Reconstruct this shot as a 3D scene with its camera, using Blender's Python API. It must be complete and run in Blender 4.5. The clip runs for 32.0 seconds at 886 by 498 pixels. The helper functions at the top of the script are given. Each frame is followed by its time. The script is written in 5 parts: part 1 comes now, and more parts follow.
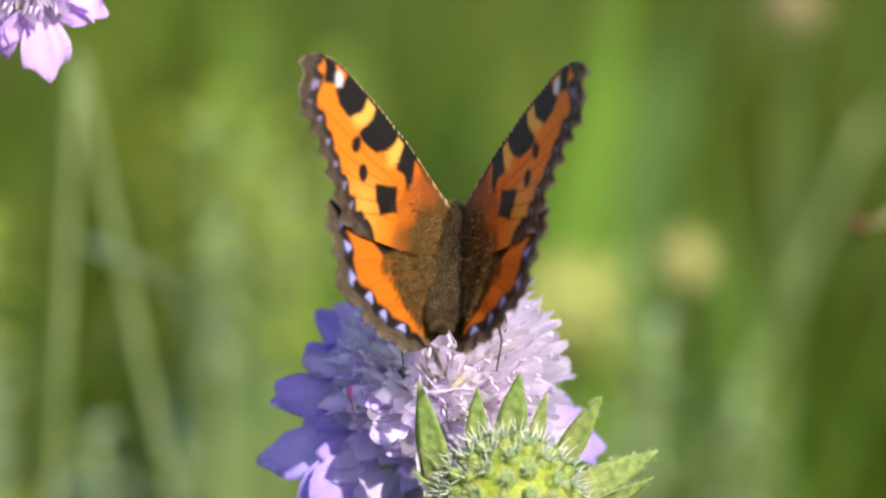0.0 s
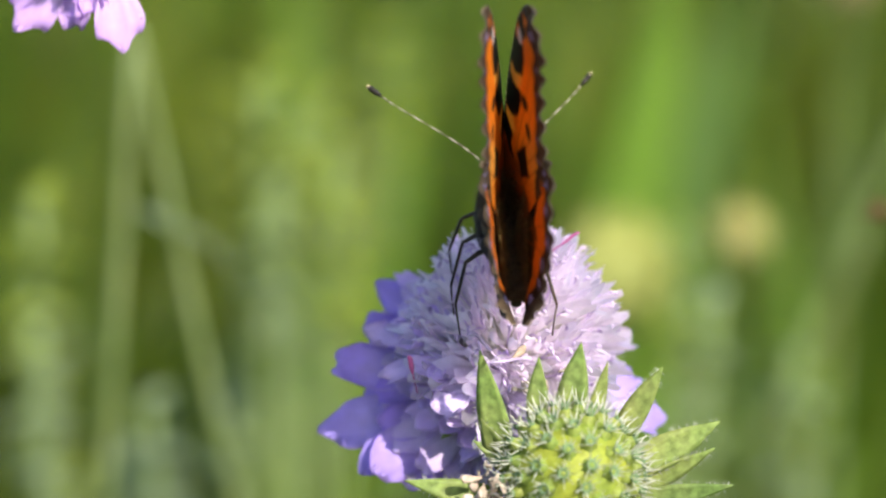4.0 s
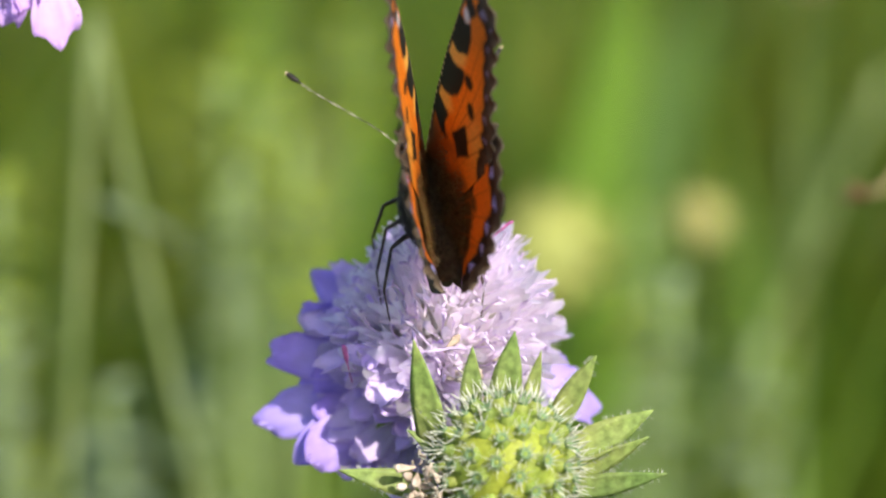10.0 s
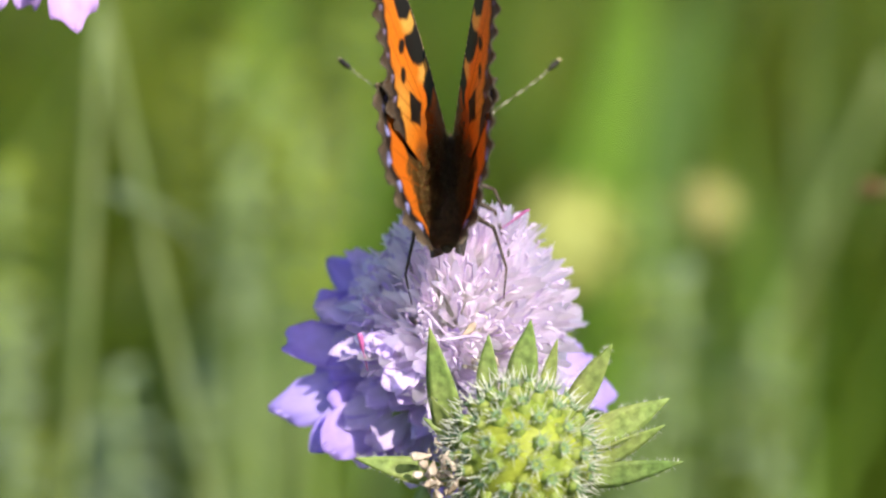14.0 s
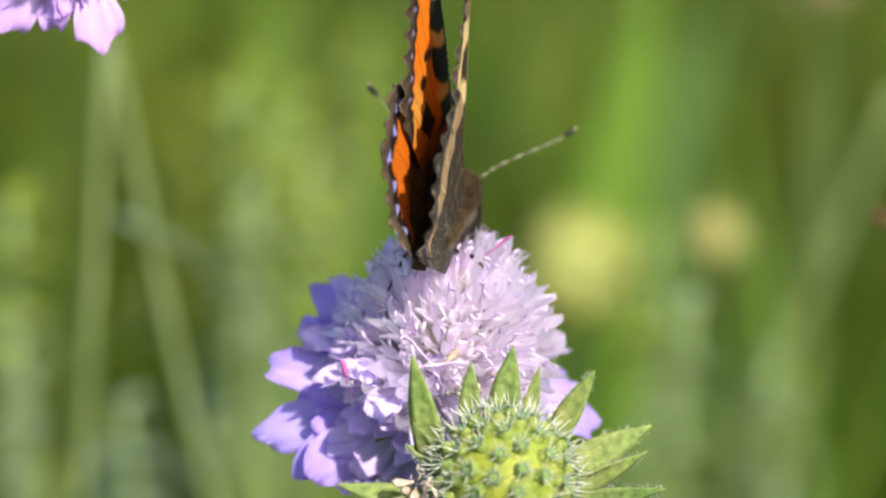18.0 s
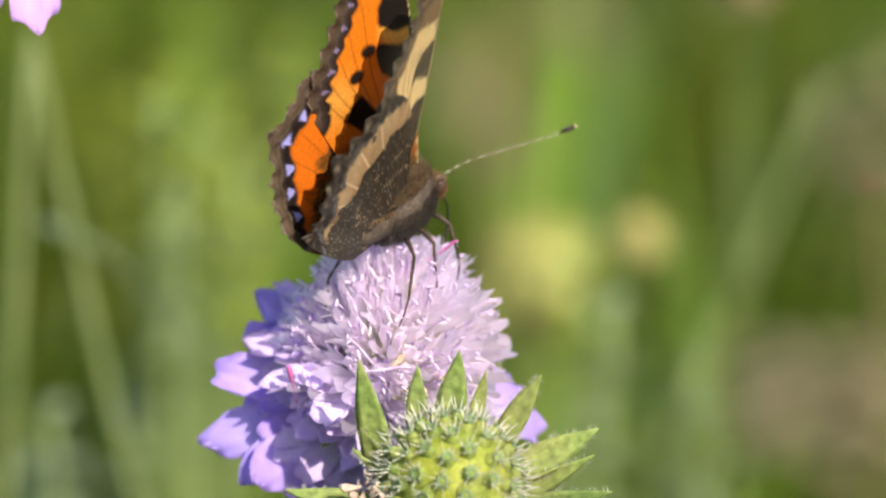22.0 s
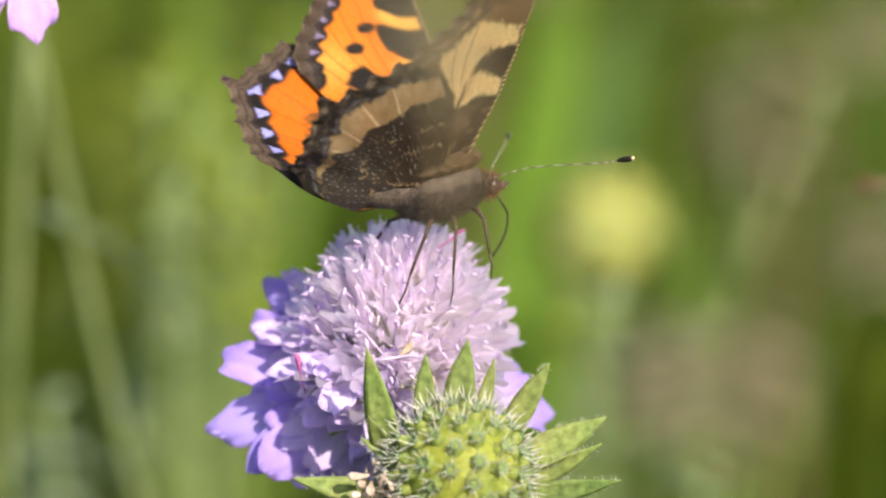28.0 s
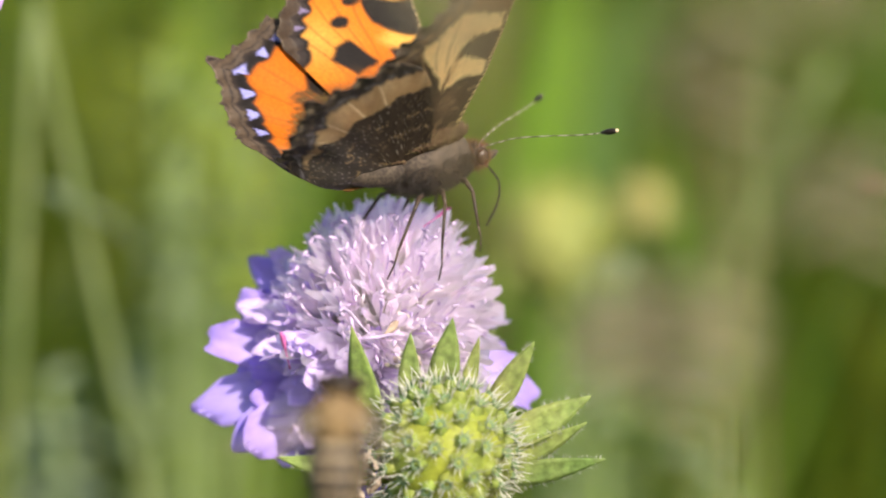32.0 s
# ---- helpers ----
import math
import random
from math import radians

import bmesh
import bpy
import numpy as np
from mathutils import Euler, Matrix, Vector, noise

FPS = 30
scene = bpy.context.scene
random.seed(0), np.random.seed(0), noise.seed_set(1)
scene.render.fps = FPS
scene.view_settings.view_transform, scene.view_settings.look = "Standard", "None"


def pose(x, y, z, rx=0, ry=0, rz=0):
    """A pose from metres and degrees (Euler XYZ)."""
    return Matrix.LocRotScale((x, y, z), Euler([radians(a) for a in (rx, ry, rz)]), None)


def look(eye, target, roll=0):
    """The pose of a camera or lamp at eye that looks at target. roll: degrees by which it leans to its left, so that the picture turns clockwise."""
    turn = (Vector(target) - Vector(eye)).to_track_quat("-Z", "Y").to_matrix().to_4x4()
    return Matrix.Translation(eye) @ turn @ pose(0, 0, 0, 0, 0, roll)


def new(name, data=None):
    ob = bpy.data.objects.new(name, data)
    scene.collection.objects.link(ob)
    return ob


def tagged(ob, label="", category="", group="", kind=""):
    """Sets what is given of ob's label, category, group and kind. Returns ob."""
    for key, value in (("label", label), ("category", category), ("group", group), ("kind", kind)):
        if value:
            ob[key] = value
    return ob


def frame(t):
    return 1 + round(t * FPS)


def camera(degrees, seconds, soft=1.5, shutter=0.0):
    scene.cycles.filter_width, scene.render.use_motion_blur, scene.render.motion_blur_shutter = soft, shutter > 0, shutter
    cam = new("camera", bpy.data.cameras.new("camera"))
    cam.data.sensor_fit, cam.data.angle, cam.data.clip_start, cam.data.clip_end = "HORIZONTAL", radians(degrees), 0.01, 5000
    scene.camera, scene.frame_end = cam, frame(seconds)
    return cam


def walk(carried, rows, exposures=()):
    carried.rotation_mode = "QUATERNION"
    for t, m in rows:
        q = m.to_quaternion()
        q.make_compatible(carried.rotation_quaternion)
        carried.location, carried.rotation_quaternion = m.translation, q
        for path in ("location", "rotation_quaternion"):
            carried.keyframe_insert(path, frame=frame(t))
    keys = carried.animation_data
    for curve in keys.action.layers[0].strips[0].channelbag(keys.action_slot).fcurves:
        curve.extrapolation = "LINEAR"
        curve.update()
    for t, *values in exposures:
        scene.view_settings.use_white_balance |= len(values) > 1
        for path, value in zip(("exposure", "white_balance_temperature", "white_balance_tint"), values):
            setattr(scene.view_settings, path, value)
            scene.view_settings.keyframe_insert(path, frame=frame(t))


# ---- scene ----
# Camera: hand-held long lens, about 0.4 m from the flower, looking down by 14 degrees.
# Rows: seconds, turn and tilt in degrees, sway of the main plant in millimetres.
EYE = (0.0, -0.3881, 0.5468)
WALK = [
    (0, -0.547, -13.713, 3.00),
    (0.5, -0.341, -13.713, 1.88),
    (1, -0.009, -13.865, 0.55),
    (1.5, 0.135, -14.045, -0.58),
    (2, 0.206, -14.224, -0.37),
    (2.5, 0.323, -14.341, 1.58),
    (3, 0.413, -14.368, 3.89),
    (3.5, 0.350, -14.251, 4.25),
    (4.5, 0.368, -14.179, 2.33),
    (5.5, 0.485, -14.135, -0.23),
    (6, 0.502, -14.054, 0.76),
    (6.5, 0.350, -13.847, 1.71),
    (7, 0.260, -13.560, 1.81),
    (7.5, 0.404, -13.551, 1.23),
    (8, 0.458, -13.758, 0.69),
    (8.5, 0.332, -13.865, 0.28),
    (9, 0.000, -14.000, 0.00),
    (9.5, -0.215, -14.162, 0.19),
    (10, -0.296, -14.359, 0.84),
    (10.5, -0.162, -14.485, 1.25),
    (11, -0.063, -14.547, 1.28),
    (11.5, 0.108, -14.538, 0.46),
    (12, 0.188, -14.538, 0.12),
    (12.5, 0.063, -14.413, 0.64),
    (13, -0.027, -14.359, 1.54),
    (13.5, -0.090, -14.431, 2.02),
    (14, -0.170, -14.547, 1.74),
    (14.5, -0.260, -14.413, 1.29),
    (15.5, -0.350, -14.386, 1.20),
    (16.5, -0.413, -14.368, 1.06),
    (17, -0.269, -14.431, 2.15),
    (17.5, -0.090, -14.233, 0.59),
    (18, -0.063, -14.126, -0.82),
    (18.5, -0.045, -14.135, -1.00),
    (19, -0.009, -14.108, 0.74),
    (19.5, -0.009, -14.045, 1.42),
    (20, -0.126, -14.018, 1.63),
    (20.5, -0.440, -14.081, 0.68),
    (21, -0.754, -14.072, -0.16),
    (21.5, -1.247, -14.072, 1.49),
    (22, -1.292, -14.054, 1.42),
    (22.5, -1.113, -14.000, 1.22),
    (23, -0.799, -13.901, 1.44),
    (23.5, -0.485, -14.009, 1.16),
    (24, -0.323, -14.072, 0.46),
    (24.5, -0.422, -13.991, 0.44),
    (25, -0.476, -13.946, 0.48),
    (25.5, -0.511, -13.847, 0.97),
    (26.5, -0.888, -13.910, 1.54),
    (27.5, -1.193, -14.072, 1.57),
    (28, -1.292, -14.233, 2.28),
    (28.5, -1.166, -14.386, 1.64),
    (29, -1.130, -14.511, 0.78),
    (29.5, -1.274, -14.619, 0.74),
    (30, -1.382, -14.520, 0.95),
    (30.5, -1.166, -14.494, 1.14),
    (31, -1.139, -14.520, 1.34),
    (31.5, -1.130, -14.520, 0.72),
    (32, -1.220, -14.574, 0.20),
]
cam = camera(14.0, 32.0, soft=2.05)
cam.data.dof.use_dof = True
cam.data.dof.focus_distance = 0.386
cam.data.dof.aperture_fstop = 13.0
walk(cam, [(t, pose(*EYE, 90 + tilt, 0, turn)) for t, turn, tilt, _ in WALK], exposures=[(0, 0.77, 6850, 12), (18.5, 0.77, 6850, 12), (20.0, 0.70, 7250, 17), (32, 0.70, 7250, 17)])

# ---- light ----
world = bpy.data.worlds.new("world")
scene.world = world
world.use_nodes = True
sky = world.node_tree.nodes.new("ShaderNodeTexSky")
sky.sky_type, sky.sun_disc = "NISHITA", False
SUN_FROM = Vector((0.42, -0.68, 0.60)).normalized()
sky.sun_elevation = math.asin(SUN_FROM.z)
sky.sun_rotation = math.atan2(SUN_FROM.x, SUN_FROM.y)
background = world.node_tree.nodes["Background"]
world.node_tree.links.new(sky.outputs[0], background.inputs[0])
background.inputs[1].default_value = 0.125
sun = new("sun", bpy.data.lights.new("sun", "SUN"))
sun.data.energy, sun.data.angle, sun.data.color = 4.1, radians(0.53), (1.0, 0.95, 0.86)
sun.matrix_world = look(SUN_FROM * 5, (0, 0, 0))

# ---- materials ----


def material(name, colour, rough=0.6, vary=0.15, grain=400.0, bump=0.15, attribute="", translucent=0.0, hue_random=0.0,
             island=False, second=None, metal=0.0, alpha_spec=0.3, glow=(1, 1, 1)):
    """A node material: colour broken up at two scales, fine relief, optional translucency of thin tissue."""
    m = bpy.data.materials.new(name)
    m.use_nodes = True
    n, l = m.node_tree.nodes, m.node_tree.links
    bsdf = n["Principled BSDF"]
    bsdf.inputs["Roughness"].default_value = rough
    bsdf.inputs["Metallic"].default_value = metal
    bsdf.inputs["Specular IOR Level"].default_value = alpha_spec
    coord = n.new("ShaderNodeTexCoord")
    big, fine = n.new("ShaderNodeTexNoise"), n.new("ShaderNodeTexNoise")
    big.inputs["Scale"].default_value, fine.inputs["Scale"].default_value = grain * 0.15, grain
    fine.inputs["Detail"].default_value = 4
    for x in (big, fine):
        l.new(coord.outputs["Object"], x.inputs["Vector"])
    if attribute:
        src = n.new("ShaderNodeAttribute")
        src.attribute_name = attribute
        out = src.outputs["Color"]
        if colour is not None:
            tint = n.new("ShaderNodeMix")
            tint.data_type, tint.blend_type = "RGBA", "MULTIPLY"
            tint.inputs[0].default_value = 1.0
            l.new(out, tint.inputs[6])
            tint.inputs[7].default_value = (*colour, 1)
            out = tint.outputs[2]
    else:
        src = n.new("ShaderNodeMix")
        src.data_type = "RGBA"
        src.inputs[6].default_value = (*colour, 1)
        src.inputs[7].default_value = (*(second or [c * 0.6 for c in colour]), 1)
        ramp = n.new("ShaderNodeMapRange")
        ramp.inputs[1].default_value, ramp.inputs[2].default_value = 0.35, 0.65
        l.new(big.outputs[0], ramp.inputs[0])
        l.new(ramp.outputs[0], src.inputs[0])
        out = src.outputs[2]
    hsv = n.new("ShaderNodeHueSaturation")
    l.new(out, hsv.inputs["Color"])
    value = n.new("ShaderNodeMapRange")
    value.inputs[3].default_value, value.inputs[4].default_value = 1 - vary, 1 + vary
    value.inputs[1].default_value, value.inputs[2].default_value = 0.3, 0.7
    l.new(fine.outputs[0], value.inputs[0])
    last = value.outputs[0]
    if hue_random:
        if island:
            rnd = n.new("ShaderNodeNewGeometry").outputs["Random Per Island"]
        else:
            rnd = n.new("ShaderNodeObjectInfo").outputs["Random"]
        hue, light = n.new("ShaderNodeMapRange"), n.new("ShaderNodeMapRange")
        hue.inputs[3].default_value, hue.inputs[4].default_value = 0.5 - 0.12 * hue_random, 0.5 + 0.12 * hue_random
        light.inputs[3].default_value, light.inputs[4].default_value = 1 - hue_random, 1 + hue_random
        white = n.new("ShaderNodeTexWhiteNoise")
        white.noise_dimensions = "1D"
        l.new(rnd, white.inputs["W"])
        l.new(rnd, hue.inputs[0])
        l.new(hue.outputs[0], hsv.inputs["Hue"])
        l.new(white.outputs["Value"], light.inputs[0])
        mul = n.new("ShaderNodeMath")
        mul.operation = "MULTIPLY"
        l.new(last, mul.inputs[0])
        l.new(light.outputs[0], mul.inputs[1])
        last = mul.outputs[0]
    l.new(last, hsv.inputs["Value"])
    l.new(hsv.outputs[0], bsdf.inputs["Base Color"])
    if bump:
        b = n.new("ShaderNodeBump")
        b.inputs["Strength"].default_value = bump
        b.inputs["Distance"].default_value = 0.3 / grain
        l.new(fine.outputs[0], b.inputs["Height"])
        l.new(b.outputs[0], bsdf.inputs["Normal"])
    if translucent:
        t, mix = n.new("ShaderNodeBsdfTranslucent"), n.new("ShaderNodeMixShader")
        shift = n.new("ShaderNodeMix")
        shift.data_type, shift.blend_type = "RGBA", "MULTIPLY"
        shift.inputs[0].default_value = 1.0
        shift.inputs[7].default_value = (*glow, 1)
        l.new(hsv.outputs[0], shift.inputs[6])
        l.new(shift.outputs[2], t.inputs["Color"])
        mix.inputs[0].default_value = translucent
        l.new(bsdf.outputs[0], mix.inputs[1])
        l.new(t.outputs[0], mix.inputs[2])
        l.new(mix.outputs[0], n["Material Output"].inputs["Surface"])
    return m


M_WING = material("wing_scales", None, 0.6, 0.14, 2600, 0.25, attribute="pattern", translucent=0.34, alpha_spec=0.25)
M_FUR = material("body_fur", (0.045, 0.035, 0.027), 0.75, 0.5, 3000, 0.6, second=(0.080, 0.062, 0.045))
M_GOLD = material("golden_hair", (0.27, 0.165, 0.060), 0.5, 0.3, 900, 0.0, hue_random=0.35, island=True)
M_HAIR = material("hair", (0.215, 0.145, 0.075), 0.55, 0.3, 900, 0.0, hue_random=0.35, island=True)
M_RUST = material("rusty_hair", (0.23, 0.105, 0.045), 0.55, 0.3, 900, 0.0, hue_random=0.35, island=True)
M_HAIR_DARK = material("dark_hair", (0.044, 0.036, 0.030), 0.6, 0.3, 900, 0.0, hue_random=0.3, island=True)
M_EYE = material("compound_eye", (0.05, 0.03, 0.02), 0.25, 0.2, 5000, 0.2)
M_LEG = material("leg", (0.03, 0.023, 0.018), 0.5, 0.4, 2500, 0.2, second=(0.07, 0.05, 0.034))
M_CLUB = material("antenna_club", (0.02, 0.016, 0.012), 0.5, 0.3, 2500, 0.2)
M_TIP = material("antenna_tip", (0.75, 0.62, 0.36), 0.5, 0.2, 2500, 0.1)
M_ANTENNA = material("banded_antenna", None, 0.5, 0.2, 2500, 0.1, attribute="pattern")
M_FLORET = material("floret_tissue", None, 0.55, 0.06, 900, 0.12, attribute="pattern", translucent=0.85, hue_random=0.06)
M_PETAL = material("petal_tissue", None, 0.55, 0.07, 700, 0.15, attribute="pattern", translucent=0.5, hue_random=0.06)
M_STAMEN = material("stamen", (0.76, 0.62, 0.90), 0.5, 0.2, 1500, 0.1, translucent=0.2)
M_STYLE = material("pink_style", (0.62, 0.16, 0.42), 0.5, 0.2, 1500, 0.1, translucent=0.2)
M_BRACT = material("bract", (0.37, 0.43, 0.15), 0.55, 0.30, 1200, 0.5, second=(0.24, 0.35, 0.10), translucent=0.4,
                   hue_random=0.12, glow=(1.2, 1.25, 0.5))
M_FRUIT = material("fruit", (0.32, 0.38, 0.05), 0.5, 0.2, 1400, 0.3, second=(0.22, 0.31, 0.05), translucent=0.25,
                   hue_random=0.12, glow=(1.2, 1.2, 0.4))
M_CALYX = material("calyx", (0.17, 0.27, 0.13), 0.55, 0.25, 1800, 0.3, second=(0.20, 0.31, 0.16), translucent=0.25)
M_PITH = material("pale_receptacle", (0.80, 0.76, 0.70), 0.7, 0.15, 900, 0.3, second=(0.72, 0.72, 0.56), translucent=0.4)
M_NUT = material("nutlet", (0.31, 0.38, 0.075), 0.5, 0.25, 1400, 0.3, second=(0.22, 0.32, 0.075), translucent=0.25, hue_random=0.12)
M_BRISTLE = material("bristle", (0.88, 0.90, 0.76), 0.45, 0.1, 1500, 0.0, translucent=0.2)
M_WITHER = material("withered_corolla", (0.56, 0.44, 0.33), 0.7, 0.3, 1100, 0.5, second=(0.74, 0.66, 0.58), translucent=0.25)
M_STEM = material("stem", (0.17, 0.25, 0.07), 0.55, 0.2, 600, 0.3, second=(0.22, 0.30, 0.12))
M_STEM_PALE = material("pale_stem", (0.175, 0.225, 0.085), 0.6, 0.2, 500, 0.3, second=(0.13, 0.185, 0.06))
M_LEAF = material("leaf", (0.20, 0.33, 0.045), 0.5, 0.2, 120, 0.3, second=(0.15, 0.26, 0.04), translucent=0.5,
                  hue_random=0.15, glow=(1.3, 1.3, 0.4))
M_LEAF_BRIGHT = material("bright_leaf", (0.40, 0.48, 0.05), 0.5, 0.2, 120, 0.3, second=(0.22, 0.32, 0.04), translucent=0.4, glow=(1.2, 1.2, 0.4))
M_BUD = material("straw_green_fruit", (0.36, 0.37, 0.10), 0.6, 0.2, 600, 0.3, second=(0.36, 0.28, 0.14))
M_LEAF_PALE = material("pale_leaf", (0.30, 0.37, 0.22), 0.55, 0.2, 150, 0.3, second=(0.22, 0.31, 0.15), translucent=0.25)
M_GRASS = material("grass", (0.108, 0.165, 0.018), 0.45, 0.2, 90, 0.2, second=(0.060, 0.108, 0.012), translucent=0.4,
                   hue_random=0.38, island=True, glow=(1.3, 1.3, 0.35))
M_TUFT = material("fresh_grass", (0.20, 0.255, 0.027), 0.45, 0.2, 90, 0.2, second=(0.16, 0.24, 0.025), translucent=0.4, hue_random=0.3, island=True, glow=(1.3, 1.3, 0.35))
M_BLADE = material("broad_blade", (0.17, 0.36, 0.035), 0.45, 0.15, 120, 0.2, second=(0.20, 0.33, 0.045), translucent=0.45, glow=(1.3, 1.3, 0.4))
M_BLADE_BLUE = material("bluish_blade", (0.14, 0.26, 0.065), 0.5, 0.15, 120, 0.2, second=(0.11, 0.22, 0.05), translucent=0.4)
M_YELLOW = material("yellow_floret", (0.42, 0.44, 0.11), 0.6, 0.15, 300, 0.3, second=(0.38, 0.42, 0.12), translucent=0.3)
M_BEIGE = material("straw", (0.42, 0.33, 0.17), 0.65, 0.25, 500, 0.3, second=(0.30, 0.25, 0.13), translucent=0.3)
M_SPIKELET = material("spikelet", (0.50, 0.43, 0.27), 0.6, 0.2, 900, 0.3, second=(0.40, 0.36, 0.20), translucent=0.3)
M_BROWN = material("dry_brown", (0.16, 0.07, 0.03), 0.7, 0.3, 500, 0.4, second=(0.09, 0.04, 0.02))
M_SOIL = material("meadow_soil", (0.030, 0.052, 0.010), 0.9, 0.4, 60, 0.6, second=(0.024, 0.032, 0.010))
M_BEE = material("bee_fuzz", (0.28, 0.19, 0.085), 0.8, 0.35, 1800, 0.6, second=(0.15, 0.105, 0.055))
M_BEE_DARK = material("bee_band", (0.035, 0.025, 0.018), 0.45, 0.3, 1800, 0.3)
M_BEE_BAND = material("bee_pale_band", (0.42, 0.33, 0.20), 0.7, 0.3, 1800, 0.4)


def glass_wing():
    m = bpy.data.materials.new("bee_wing")
    m.use_nodes = True
    n, l = m.node_tree.nodes, m.node_tree.links
    b = n["Principled BSDF"]
    b.inputs["Base Color"].default_value = (0.5, 0.42, 0.3, 1)
    b.inputs["Roughness"].default_value = 0.6
    b.inputs["Specular IOR Level"].default_value = 0.1
    b.inputs["Alpha"].default_value = 0.05
    return m


M_BEE_WING = glass_wing()

# ---- mesh helpers (millimetres in, metres out) ----
MM = 0.001


class Build:
    """Collects vertices, faces and vertex colours of one mesh, in millimetres."""

    def __init__(self):
        self.v, self.f, self.c, self.m = [], [], [], []

    def add(self, verts, faces, colours=None, slot=0):
        k = len(self.v)
        self.v += [tuple(p) for p in verts]
        self.f += [tuple(k + i for i in q) for q in faces]
        self.m += [slot] * len(faces)
        self.c += list(colours) if colours is not None else [(1, 1, 1)] * len(verts)
        return self

    def mesh(self, name, mats, smooth=True, scale=MM, colours=False):
        me = bpy.data.meshes.new(name)
        me.from_pydata([(x * scale, y * scale, z * scale) for x, y, z in self.v], [], self.f)
        for m in mats if isinstance(mats, (list, tuple)) else (mats,):
            me.materials.append(m)
        me.polygons.foreach_set("material_index", self.m)
        me.polygons.foreach_set("use_smooth", [smooth] * len(self.f))
        if colours:
            a = me.color_attributes.new("pattern", "FLOAT_COLOR", "POINT")
            a.data.foreach_set("color", np.array([(*c, 1.0) for c in self.c], dtype=np.float32).ravel())
        me.update()
        return me


def part(name, me, parent, label="", m=None):
    """Links a mesh as one object under a thing or a part."""
    ob = new(name, me)
    ob.parent = parent
    if m is not None:
        ob.matrix_basis = m
    return tagged(ob, label)


def thing(name, m, label, category, group="", kind=""):
    ob = new(name)
    ob.empty_display_size = 0.005
    ob.matrix_basis = m
    return tagged(ob, label, category, group, kind)


def tube(points, radii, sides=6, cap=True):
    """A tapered tube along a line of points."""
    pts = [Vector(p) for p in points]
    verts, faces = [], []
    ref = Vector((0.13, 0.21, 0.97))
    for i, p in enumerate(pts):
        d = (pts[min(i + 1, len(pts) - 1)] - pts[max(i - 1, 0)]).normalized()
        r = ref if abs(d.dot(ref)) < 0.95 else Vector((1, 0, 0))
        a = d.cross(r).normalized()
        b = d.cross(a)
        for k in range(sides):
            w = 2 * math.pi * k / sides
            verts.append(p + (a * math.cos(w) + b * math.sin(w)) * radii[i])
    for i in range(len(pts) - 1):
        for k in range(sides):
            k2 = (k + 1) % sides
            faces.append((i * sides + k, (i + 1) * sides + k, (i + 1) * sides + k2, i * sides + k2))
    if cap:
        faces.append(tuple(range(sides)))
        faces.append(tuple((len(pts) - 1) * sides + k for k in reversed(range(sides))))
    return verts, faces


def smooth_line(points, n):
    """A soft curve through a few points (Catmull-Rom)."""
    p = [Vector(q) for q in points]
    p = [2 * p[0] - p[1]] + p + [2 * p[-1] - p[-2]]
    out = []
    spans = len(p) - 3
    for i in range(n + 1):
        s = min(i / n * spans, spans - 1e-6)
        k, u = int(s), s - int(s)
        a, b, c, d = p[k:k + 4]
        out.append(0.5 * (2 * b + (c - a) * u + (2 * a - 5 * b + 4 * c - d) * u * u + (3 * b - a - 3 * c + d) * u ** 3))
    return out


def blade(length, width, profile, bend=0.0, fold=0.15, thick=0.15, rows=8, twist=0.0, wave=0.0, phase=0.0, droop=None):
    """A leaf or petal along +x, thin but closed: lens-shaped sections of width profile(s); bends towards +z."""
    verts, faces, along = [], [], []
    x = z = 0.0
    for i in range(rows + 1):
        s = i / rows
        w = max(width * profile(s), width * 0.03) / 2
        ang = radians(bend) * s if droop is None else radians(droop(s))
        if i:
            x += length / rows * math.cos(ang)
            z += length / rows * math.sin(ang)
        tw = radians(twist) * s
        row = []
        for q, up in ((-1, 0), (-0.5, 1), (0.5, 1), (1, 0), (0.5, -1), (-0.5, -1)):
            y = q * w
            h = up * thick / 2 + fold * abs(q) * w + wave * w * math.sin(7 * s + phase + 2.5 * q) * s
            row.append((x - h * math.sin(ang), y * math.cos(tw) - h * math.sin(tw), z + h * math.cos(ang) + y * math.sin(tw)))
        verts += row
        along += [s] * 6
    for i in range(rows):
        for k in range(6):
            k2 = (k + 1) % 6
            faces.append((i * 6 + k, i * 6 + k2, (i + 1) * 6 + k2, (i + 1) * 6 + k))
    faces.append(tuple(reversed(range(6))))
    faces.append(tuple(rows * 6 + k for k in range(6)))
    return verts, faces, along


def moved(verts, m):
    return [m @ Vector(v) for v in verts]


def lance(s):
    return (math.sin(math.pi * min(1, 0.12 + 0.88 * s) ** 0.75)) ** 0.9 if s < 1 else 0.0


def lobe_profile(s):
    return 0.32 + 0.68 * math.sin(min(1.0, s * 1.18) * math.pi / 2) if s < 0.85 else 0.95 * math.cos((s - 0.85) / 0.15 * 1.15)


